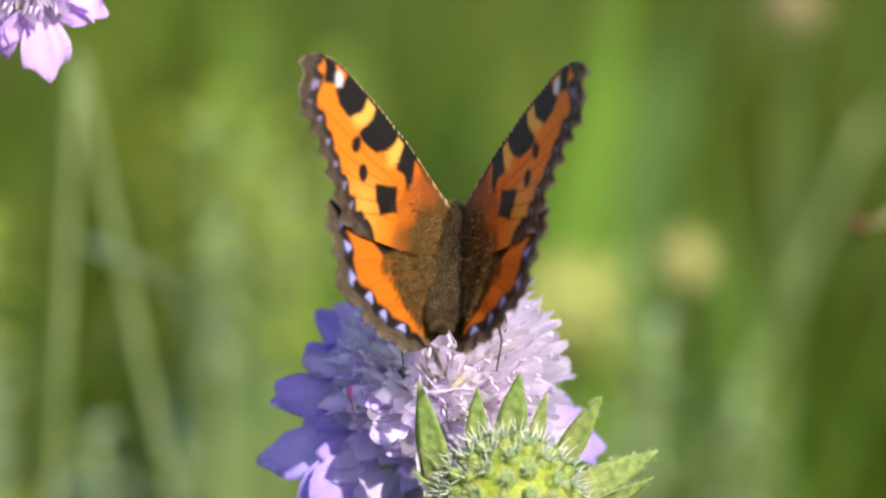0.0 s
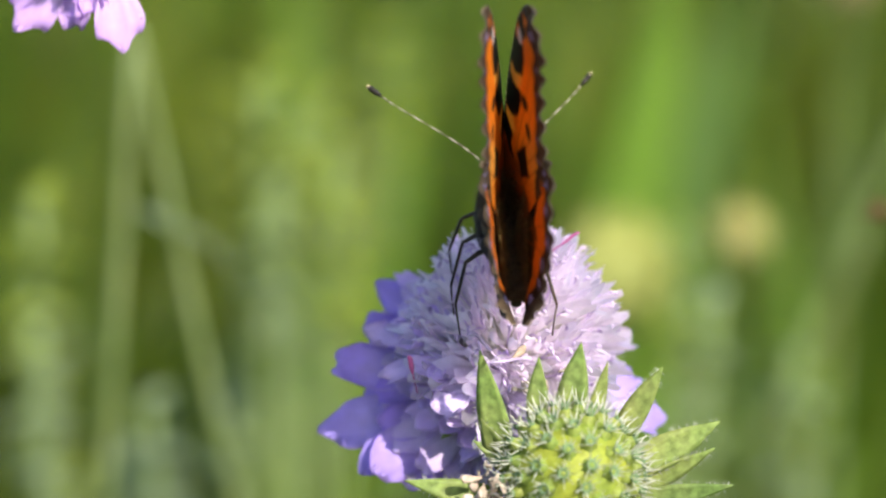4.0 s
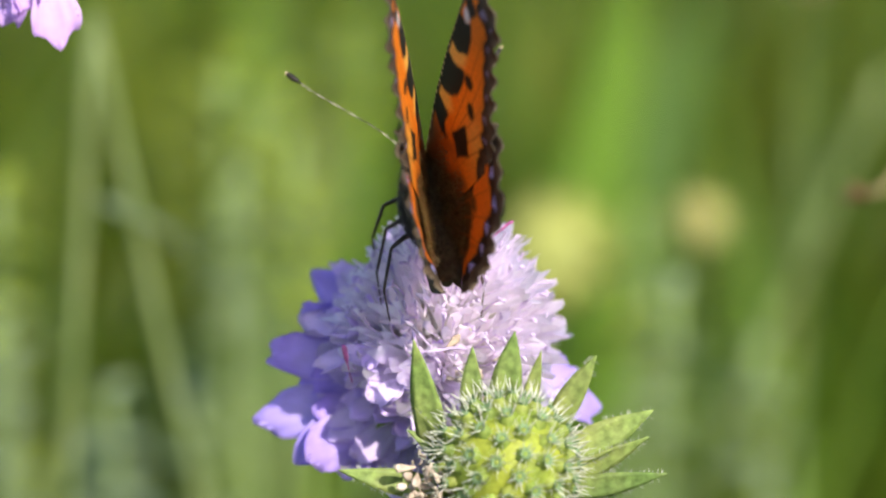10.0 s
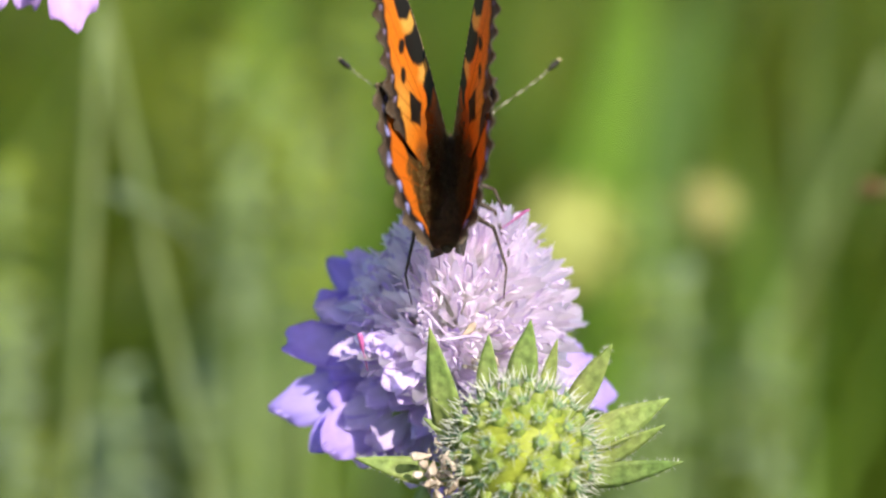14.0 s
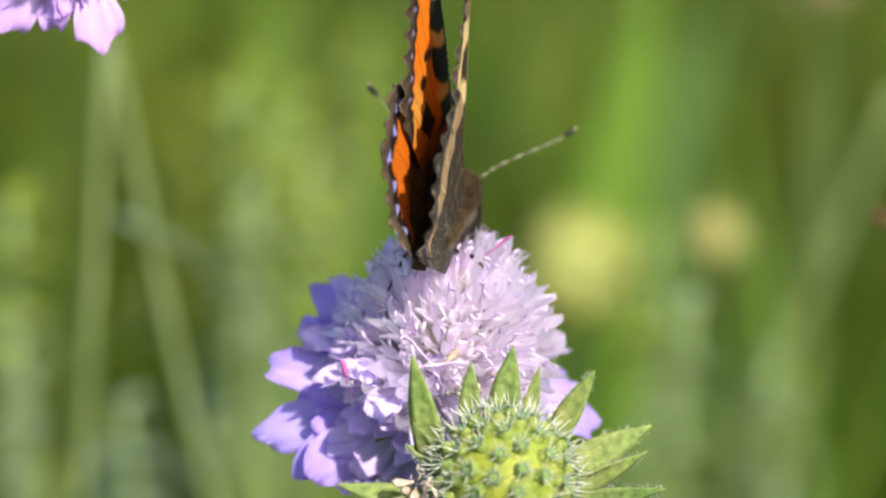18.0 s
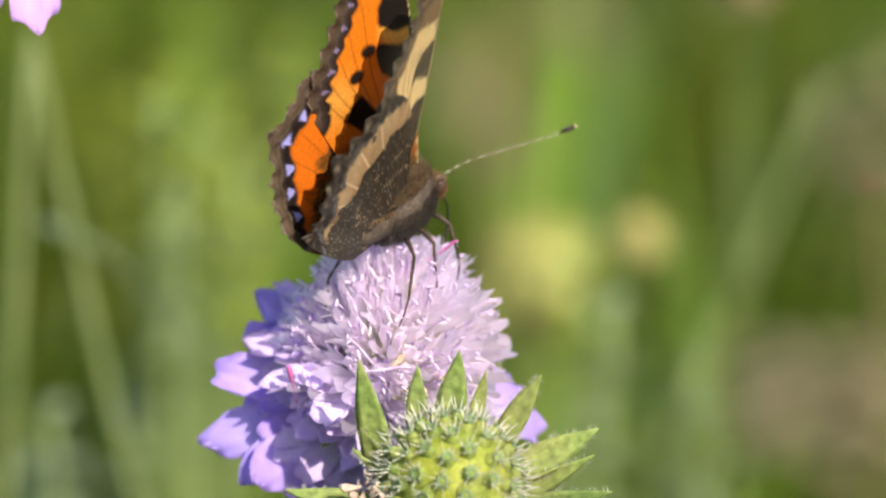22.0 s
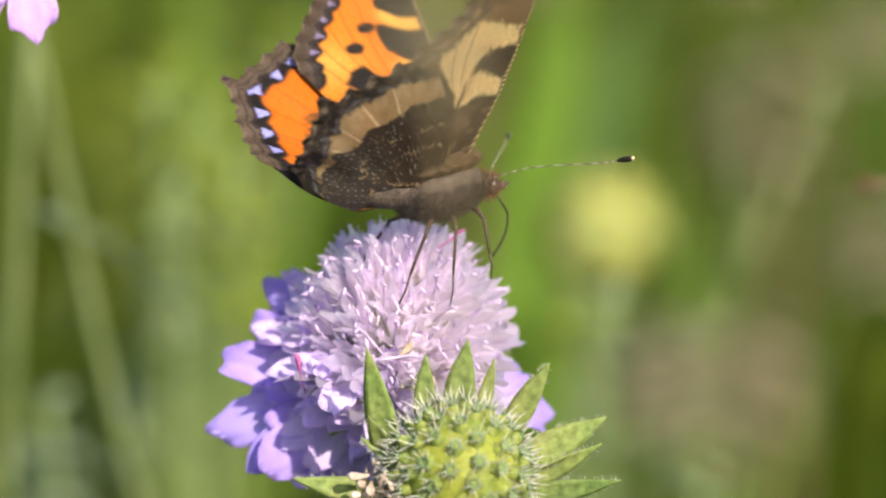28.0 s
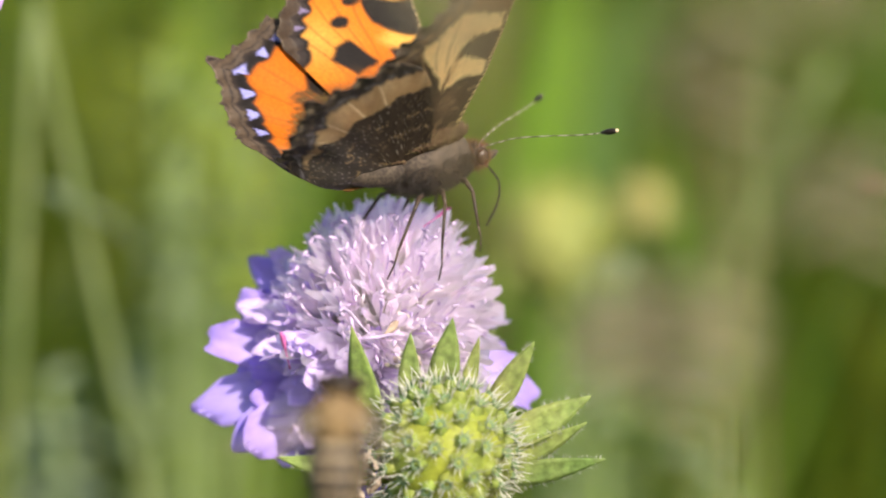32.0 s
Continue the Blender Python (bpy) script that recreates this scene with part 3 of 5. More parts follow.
ORANGE, DEEP = (0.80, 0.215, 0.012), (0.66, 0.120, 0.007)
YELLOW, BLACK, BORDER = (0.86, 0.46, 0.085), (0.012, 0.009, 0.007), (0.042, 0.031, 0.026)
HAIRBROWN, BLUE, LILAC, WHITE = (0.125, 0.062, 0.015), (0.38, 0.39, 0.82), (0.26, 0.21, 0.36), (0.72, 0.73, 0.78)
CREAM, STRAW, UMBER = (0.86, 0.67, 0.32), (0.42, 0.28, 0.14), (0.046, 0.033, 0.023)


def live(b, a, kind):
    """From the spread wing plan to the wing as the insect holds it, its root forward at the shoulder."""
    x = 3.77 + 0.908 * b + 0.19 * a
    y = 3.54 - 0.246 * b + 1.032 * a
    if kind == "fore":
        below = np.clip(1.0 + 0.8 * np.minimum(b, 9) + 0.57 * np.clip(b - 9, 0, 11) - a, 0, None)
        y = y + 5.9 * np.clip(1 - b / 23, 0, 1) * np.exp(-below / 4.5)
        x = x - 4.7 * np.exp(-b / 5)
        x = x + (0.3 - 1.3 * ramp(a - 0.5 * b, 0.0, 2.6)) * ramp(b, 5, 11)
        y = y + 0.85 * np.exp(-((b - 9.3) ** 2 + (a - 1.6) ** 2) / 10) - 0.9 * np.exp(-((b - 25.2) ** 2 + (a - 9.0) ** 2) / 9)
    else:
        root = np.exp(-np.clip(b, 0, None) / 4.0)
        x = x - 5.9 * root * ramp(a, -13.5, -6.0)
        y = y + 2.6 * root * ramp(a, -5.0, 1.0)
        y = y - 1.2 * np.exp(-((b - 18.2) ** 2 + (a - 0.5) ** 2) / 9) + 0.5 * np.exp(-((b - 17.0) ** 2 + (a + 11.5) ** 2) / 9)
        x = x + 1.0 * np.exp(-((b - 3.0) ** 2 + (a + 14.0) ** 2) / 9)
    return x, y


def fore_upper(b, a, margin, costa):
    w = wobble(b, a, 1.6, 1)
    c = np.tile(np.array(ORANGE), (len(b), 1))
    c = over(c, DEEP, 1 - ramp(b + w * 0.6, 4, 9))
    c = over(c, YELLOW, 0.75 * np.exp(-((b - 12.8) ** 2 + (a - 0.5) ** 2) / 9))
    c = over(c, YELLOW, in_poly(b, a, [(16.4, 12.2), (13.0, 10.7), (12.6, 9.2), (15.2, 8.2), (16.6, 9.0)], 1.0))
    c = over(c, YELLOW, in_poly(b, a, [(8.6, 8.0), (10.2, 6.6), (9.4, 4.9), (7.8, 5.3), (7.2, 7.0)], 1.0))
    veins = np.minimum.reduce([line_dist(b, a, [(1, 0.4), (x, y)]) for x, y in ((24, 10.6), (22, 7.2), (20, 4.4), (18, 1.6), (15.5, -0.2))])
    c = over(c, (0.35, 0.09, 0.01), 0.55 * (1 - ramp(veins, 0.04, 0.16)) * ramp(b, 6, 10))
    e = w * 0.14
    for poly in ([(18.2, 13.6), (14.4, 11.6), (15.4, 10.0), (16.7, 9.0), (18.8, 10.0), (19.9, 11.9)],
                 [(22.8, 15.0), (20.6, 14.5), (20.0, 12.2), (21.6, 12.0)],
                 [(12.8, 10.9), (8.3, 7.8), (9.9, 6.7), (11.6, 6.0), (13.8, 6.9), (14.8, 7.8)],
                 [(7.4, 7.2), (5.3, 5.9), (5.5, 3.8), (6.2, 2.7), (7.0, 4.3), (8.4, 4.9)],
                 [(11.0, 2.9), (7.6, 3.1), (7.3, 0.9), (10.0, 0.0), (10.9, 1.2)]):
        c = over(c, BLACK, in_poly(b + e, a - e, poly, 0.3))
    for x, y, r in ((14.7, 6.4, 0.72), (13.1, 4.0, 0.80)):
        c = over(c, BLACK, 1 - ramp(np.hypot(b - x, (a - y) * 0.85) + e, r - 0.1, r + 0.15))
    c = over(c, WHITE, 1 - ramp(np.hypot(b - 19.9, (a - 13.0) * 0.9) + w * 0.25, 0.55, 0.95))
    c = over(c, HAIRBROWN, (1 - ramp(np.hypot(b * 0.85, a + 0.9) + w * 0.9, 3.6, 7.0)))
    c = over(c, BLACK, (1 - ramp(costa + 0.08 * w, 0.25, 0.5)) * ramp(b, 2, 5))
    c = over(c, CREAM, (1 - ramp(costa, 0.1, 0.25)) * (np.sin(b * 8 + 2 * w) > 0.3) * 0.7)
    edge = margin + 0.22 * w
    c = over(c, BORDER, 1 - ramp(edge, 1.8, 2.1))
    c = over(c, (0.100, 0.064, 0.036), 0.6 * (1 - ramp(edge + 0.3 * wobble(b, a, 4.0, 51), 0.55, 1.05)))
    c = over(c, BLACK, np.exp(-((edge - 1.75) / 0.22) ** 2))
    return c, edge, w


def border_marks(c, edge, rim_dist, along, spots, depth, colour, size, w):
    """Spots between the veins along the dark border, and pale scale lines at its rim."""
    c = over(c, (0.11, 0.085, 0.065), 0.7 * np.exp(-((edge - 0.75) / 0.13) ** 2))
    c = over(c, (0.30, 0.24, 0.17), 0.65 * (1 - ramp(rim_dist + 0.06 * w, 0.06, 0.2)) * (wobble(along, edge, 3.0, 5) > -0.2))
    for s in spots:
        # a wedge, wider towards the rim
        tall = 0.30 + 0.32 * size
        half = size * np.clip(1.0 - (edge - depth + tall) / (2.6 * tall), 0.15, 1.0)
        d = np.maximum(np.abs(along - s) / half, np.abs(edge - depth - 0.25 * np.abs(along - s)) / tall)
        c = over(c, colour, 1 - ramp(d + 0.16 * w + 0.12 * wobble(along * 3, edge * 3, 2.0, 8), 0.75, 1.05))
    return c


def hind_upper(b, a, margin, w):
    c = np.tile(np.array(ORANGE) * np.array((0.95, 0.85, 1.0)), (len(b), 1))
    r = np.hypot(b - 0.5, (a + 0.5) * 1.02)
    c = over(c, HAIRBROWN, 1 - ramp(r + 0.9 * w + 0.5 * wobble(b, a, 7, 9), 8.4, 9.6))
    c = over(c, BLACK, 0.95 * (1 - ramp(np.hypot((b - 9.0) / 2.3, (a + 1.6) / 1.9) + 0.12 * w, 0.85, 1.1)))
    c = over(c, (0.10, 0.055, 0.02), 0.6 * (1 - ramp(r, 1.5, 5)))
    c = over(c, HAIRBROWN, (1 - ramp(b + 0.3 * w, 1.5, 2.6)))
    c = over(c, (0.30, 0.22, 0.12), 0.8 * (1 - ramp(np.hypot((b - 1.8) * 1.3, (a + 12.6) * 0.7) + 0.5 * w, 1.2, 2.6)))
    rays = np.minimum.reduce([line_dist(b, a, [(1, -1), (x, y)]) for x, y in ((16.6, -3), (15.2, -7), (13, -9.8), (9.5, -11.6), (6, -13.2))])
    c = over(c, (0.4, 0.10, 0.01), 0.5 * (1 - ramp(rays, 0.05, 0.2)))
    edge = margin + 0.18 * w
    c = over(c, BORDER, 1 - ramp(edge, 2.6, 2.9))
    c = over(c, BLACK, np.exp(-((edge - 2.0) / 0.75) ** 2))
    c = over(c, (0.135, 0.095, 0.060), 0.85 * (1 - ramp(edge + 0.25 * wobble(b, a, 4.0, 52), 0.85, 1.15)))
    c = over(c, (0.030, 0.024, 0.022), 0.8 * np.exp(-((edge - 0.45) / 0.13) ** 2))
    return c, edge


def fore_under(b, a, margin, costa, w):
    fine = wobble(b, a, 6.0, 21)
    x, y = live(b, a, "fore")
    c = np.tile(np.array(UMBER), (len(b), 1)) * (1 + 0.2 * fine[:, None])
    c = over(c, (0.20, 0.13, 0.085), 0.6 * np.exp(-(((x - 6.5) / 2.5) ** 2 + ((y - 8.5) / 1.4) ** 2)))
    c = over(c, (0.26, 0.18, 0.10), 0.5 * (wobble(b, a, 4.0, 27) > 0.55) * (1 - ramp(x, 8, 10)))
    g = 0.45 * fine + 0.7 * w
    c = over(c, STRAW, 0.55 * ramp(x + g, 16, 19) * ramp(y + 0.4 * g, 1.0, 3.0))
    cream = in_poly(x + 0.35 * fine, y + 0.35 * w, [(21.8, 2.6), (23.4, 6.0), (21.4, 10.5), (19.6, 13.6), (17.0, 14.2), (17.3, 10.2), (16.3, 8.9), (14.4, 8.6), (11.7, 7.5), (9.5, 7.5), (13.9, 5.6), (17.8, 3.6)], 0.5)
    small = in_poly(x + 0.25 * fine, y + 0.25 * w, [(13.9, 8.0), (14.1, 9.5), (11.4, 13.4), (9.5, 12.8), (10.4, 10.0), (9.2, 7.9)], 0.45)
    c = over(c, CREAM, np.maximum(cream, small))
    c = over(c, (0.34, 0.17, 0.07), 0.55 * in_poly(x + 0.3 * fine, y, [(15.2, 8.9), (14.0, 9.0), (10.6, 8.2), (9.8, 7.4), (11.6, 7.7)], 0.9))
    c = over(c, UMBER, 0.8 * in_poly(x + 0.3 * fine, y + 0.3 * w, [(17.0, 14.6), (16.9, 10.3), (15.6, 9.2), (14.4, 9.6), (12.0, 13.6)], 0.5))
    c = over(c, (0.55, 0.36, 0.19), 0.45 * np.exp(-(((x - 17.6) / 0.9) ** 2 + ((y - 9.6) / 1.4) ** 2)))
    veins = np.minimum.reduce([line_dist(b, a, [(1, 0.4), q]) for q in ((24, 10.6), (22, 7.2), (20, 4.4), (18, 1.6), (15.5, -0.2))])
    c = over(c, (0.34, 0.25, 0.13), 0.55 * (1 - ramp(veins, 0.05, 0.16)) * ramp(b, 9, 11))
    edge = margin + 0.25 * w + 0.35 * wobble(b, a, 3.2, 42)
    c = over(c, (0.12, 0.090, 0.066), 1 - ramp(edge + 0.35 * fine, 2.6, 3.3))
    c = over(c, STRAW, 0.8 * np.exp(-((edge - 1.5) / 0.4) ** 2) * (wobble(b, a, 2.4, 45) > -0.1))
    c = over(c, (0.075, 0.06, 0.05), 0.8 * np.exp(-((edge - 0.5) / 0.3) ** 2))
    c = over(c, BLACK, (1 - ramp(costa, 0.2, 0.4)))
    c = over(c, CREAM, (1 - ramp(costa, 0.1, 0.35)) * (np.sin(b * 9) > 0))
    return c


def hind_under(b, a, margin, w):
    fine = wobble(b, a, 6.0, 22)
    x, y = live(b, a, "hind")
    turn = np.arctan2(y - 4.0, x - 0.5)
    r = np.hypot(x - 0.5, y - 4.0)
    streak = wobble(turn * 26, r * 0.3, 1.0, 23)
    c = np.tile(np.array(UMBER), (len(b), 1)) * (1 + 0.2 * fine[:, None])
    c = over(c, (0.058, 0.050, 0.042), ramp(-y - 0.55 * x + w, -2.0, 2.0))
    jag = 0.7 * w + 0.7 * np.abs(np.sin(turn * 9)) + 0.25 * fine
    band = ramp(r + jag, 13.0, 13.4)
    c = over(c, STRAW, band)
    c = over(c, (0.60, 0.45, 0.26), np.clip(0.4 + 0.7 * streak, 0, 1) * band * (1 - ramp(margin, 4.2, 5.6)))
    c = over(c, (0.13, 0.09, 0.055), 0.7 * np.clip(streak - 0.2, 0, 1) * band)
    c = over(c, (0.34, 0.31, 0.26), 0.6 * (wobble(b, a, 11.0, 7) > 0.82) * (1 - band))
    c = over(c, (0.50, 0.36, 0.18), 0.7 * (np.exp(-((r + jag - 9.0) / 0.13) ** 2) + np.exp(-((r - jag - 5.5) / 0.13) ** 2)) * (wobble(b, a, 2.5, 31) > 0.2))
    scribble = np.exp(-((wobble(x, y, 2.2, 61) - 0.15) / 0.05) ** 2) * (wobble(x, y, 1.1, 62) > -0.1)
    c = over(c, (0.26, 0.19, 0.11), 0.5 * scribble * (1 - band))
    rays = np.minimum.reduce([line_dist(b, a, [(1, -1), q]) for q in ((16.6, -3), (15.6, -7), (13, -10.4), (9.5, -12.0), (6, -13.2))])
    c = over(c, (0.85, 0.70, 0.45), 0.75 * (1 - ramp(rays, 0.05, 0.17)) * band)
    edge = margin + 0.18 * w + 0.35 * wobble(b, a, 3.2, 41)
    c = over(c, (0.040, 0.033, 0.030), 1 - ramp(edge + 0.2 * fine, 2.3, 2.9))
    c = over(c, (0.22, 0.21, 0.22), 0.7 * np.exp(-((edge - 1.9) / 0.3) ** 2) * (wobble(b, a, 2.2, 43) > 0.0))
    c = over(c, (0.20, 0.15, 0.10), 0.6 * np.exp(-((edge - 0.85) / 0.25) ** 2) * (wobble(b, a, 2.6, 44) > -0.2))
    c = over(c, (0.34, 0.27, 0.18), 0.5 * (1 - ramp(edge, 0.05, 0.25)))
    return c


def wing(kind, side):
    """One wing as a closed shell: upper and under side with their own scale patterns. side: -1 left, 1 right."""
    outline = curve2(FORE if kind == "fore" else HIND, 300)
    hinge = np.array((0.0, 0.1)) if kind == "fore" else np.array((0.0, -1.0))
    n = len(outline)
    steps = np.concatenate([[0], np.cumsum(np.hypot(*np.diff(outline, axis=0).T))])
    if kind == "fore":
        first, last = int(n * 7 / 19), int(n * 16.4 / 19)
    else:
        first, last = int(n * 3.6 / 17), int(n * 13.6 / 17)
    lo, hi = steps[first], steps[last]
    # scalloped rim
    rim = outline.copy()
    d = rim - hinge
    on = np.clip(np.minimum(steps - lo, hi - steps) / 1.5, 0, 1)
    beat = 2.55 if kind == "fore" else 3.0
    wave = np.abs(np.sin(math.pi * (steps - lo) / beat)) - 0.5
    fine = 0.10 * np.sin(steps * 5.1) + 0.08 * np.sin(steps * 8.3)
    rim += d / np.linalg.norm(d, axis=1)[:, None] * (on * ((0.8 if kind == "fore" else 0.75) + 0.46 * -wave + fine))[:, None]
    if kind == "hind":
        tail = np.exp(-((steps - steps[int(n * 7.9 / 17)]) / 0.8) ** 2)
        rim += d / np.linalg.norm(d, axis=1)[:, None] * (0.95 * tail)[:, None]
    rings = 64
    s = (np.arange(1, rings + 1) / rings) ** 0.85
    grid = hinge + s[:, None, None] * (rim - hinge)[None]
    b, a = grid[..., 0].ravel(), grid[..., 1].ravel()
    margin = line_dist(b, a, outline[first:last:2])
    costa = line_dist(b, a, rim[: first: 3]) if kind == "fore" else margin
    near = np.argmin((b[:, None] - outline[None, first:last, 0]) ** 2 + (a[:, None] - outline[None, first:last, 1]) ** 2, axis=1)
    along = steps[first:last][near] - lo
    margin = margin - 0.55 * (np.abs(np.sin(math.pi * along / beat)) - 0.5) * np.clip(margin / 0.7, 0, 1)
    rim_dist = line_dist(b, a, rim[first:last:2])
    if kind == "fore":
        up, edge, w = fore_upper(b, a, margin, costa)
        spots = [2.55 * (k + 0.5) for k in range(1, 8)]
        up = border_marks(up, edge, rim_dist, along, spots, 1.2, LILAC, 0.42, w)
        under = fore_under(b, a, margin, costa, w)
    else:
        w = wobble(b, a, 1.7, 3)
        up, edge = hind_upper(b, a, margin, w)
        spots = [3.0 * (k + 0.5) for k in range(0, 8)]
        up = border_marks(up, edge, rim_dist, along, spots, 1.85, BLUE, 1.05, w)
        under = hind_under(b, a, margin, w)
    fold = 0.10 * np.sin(np.arctan2(a - hinge[1], b + 0.5) * 16) * np.clip(np.hypot(b, a) / 12, 0, 1)
    z = (0.35 * np.sin(b / 25 * math.pi) + fold) * (1.0 if kind == "fore" else 0.8)
    thick = 0.05
    x, y = live(b, a, kind)
    # the rim ripples out of the wing's plane between the veins
    z = z + 0.32 * np.sin(2 * math.pi * along / beat + 0.7) * np.exp(-rim_dist / 0.9) * np.clip(np.minimum(along, hi - lo - along) / 1.2, 0, 1)
    if kind == "hind":
        # the inner fold wraps round the abdomen
        z = z - 0.4 * np.exp(-(x / 2.6) ** 2) * ramp(y, -13.0, -8.0)
        # its front edge lies against the forewing
        z = z + 0.02 * x * ramp(y, -5.0, 0.5)
        # the hind corner curls up towards the other wing
        z = z + 1.7 * np.exp(-((x - 3.8) / 3.2) ** 2) * ramp(-y, 5.0, 12.0)
    top = np.stack([side * x, y, z + thick], 1)
    bot = np.stack([side * x, y, z - thick], 1)
    verts = [tuple(p) for p in top] + [tuple(p) for p in bot]
    cols = [tuple(p) for p in up] + [tuple(p) for p in under]
    k = rings * n
    hx, hy = live(*hinge, kind)
    hz = -1.5 * math.exp(-(hx / 2.6) ** 2) if kind == "hind" else 0.0
    verts += [(side * hx, hy, hz + thick), (side * hx, hy, hz - thick)]
    cols += [HAIRBROWN, UMBER]
    faces = []
    for layer in (0, 1):
        o = layer * k
        flip = (side < 0) ^ (layer == 1)
        for j in range(rings - 1):
            for i in range(n - 1):
                q = (o + j * n + i, o + (j + 1) * n + i, o + (j + 1) * n + i + 1, o + j * n + i + 1)
                faces.append(q if flip else q[::-1])
        for i in range(n - 1):
            q = (2 * k + layer, o + i, o + i + 1)
            faces.append(q if flip else q[::-1])
    o = (rings - 1) * n
    for i in range(n - 1):
        q = (o + i, o + i + 1, k + o + i + 1, k + o + i)
        faces.append(q if side > 0 else q[::-1])
    bld = Build()
    bld.add(verts, faces, cols)
    return bld.mesh(kind + "wing", M_WING, colours=True)


def hairs(count, seed, place, length, lean, thick=0.045):
    """Short fur: place(rng) gives a root and its outward direction."""
    rng = random.Random(seed)
    b = Build()
    for _ in range(count):
        p, d = place(rng)
        e = (d + lean + Vector((rng.gauss(0, 0.25), rng.gauss(0, 0.25), rng.gauss(0, 0.25)))).normalized() * rng.uniform(0.6, 1.2) * length
        mid = p + d * length * 0.5 + e * 0.25
        v, f = tube([p, mid, p + e], [thick, thick * 0.8, thick * 0.15], 3, cap=False)
        b.add(v, f)
    return b


def on_ball(centre, r, low=-1.0):
    def place(rng):
        while True:
            d = Vector((rng.gauss(0, 1), rng.gauss(0, 1), rng.gauss(0, 1))).normalized()
            if d.z > low:
                break
        return Vector(centre) + Vector((d.x * r[0], d.y * r[1], d.z * r[2])), d
    return place


def leg_mesh(side, reach, splay):
    b = Build()
    hip, knee = Vector((0, 0, 0)), Vector((side * 3.2, splay * 0.5, -0.8))
    shin = Vector((side * 4.4, splay, -reach * 0.6))
    foot = Vector((side * 3.9, splay * 1.3 + 0.4, -reach))
    v, f = tube([hip, hip.lerp(knee, 0.5) + Vector((0, 0, 0.3)), knee], [0.32, 0.30, 0.2], 6)
    b.add(v, f)
    v, f = tube([knee, knee.lerp(shin, 0.5), shin], [0.2, 0.19, 0.14], 6)
    b.add(v, f)
    v, f = tube([shin, shin.lerp(foot, 0.5) + Vector((0, 0.2, 0)), foot], [0.13, 0.11, 0.09], 5)
    b.add(v, f)
    rng = random.Random(3)
    for k in range(14):
        p = knee.lerp(shin, rng.random())
        d = Vector((rng.gauss(0, 1), rng.gauss(0, 1), -0.5)).normalized() * 0.45
        v, f = tube([p, p + d], [0.03, 0.008], 3, cap=False)
        b.add(v, f)
    return b.mesh("leg", M_LEG)


def antenna_mesh(side):
    b = Build()
    end = Vector((side * 11.8, 11.1, 1.4))
    line = smooth_line([(0, 0, 0), (side * 3.4, 3.5, 0.9), end * 0.8, end], 44)
    v, f = tube(line, [0.068 if i % 2 else 0.056 for i in range(45)], 6)
    cols = []
    for i in range(45):
        cols += [(0.46, 0.42, 0.33) if i % 4 < 2 else (0.12, 0.10, 0.07)] * 6
    b.add(v, f, cols)
    return b.mesh("antenna", M_ANTENNA, colours=True), end, (line[-1] - line[-3]).normalized()


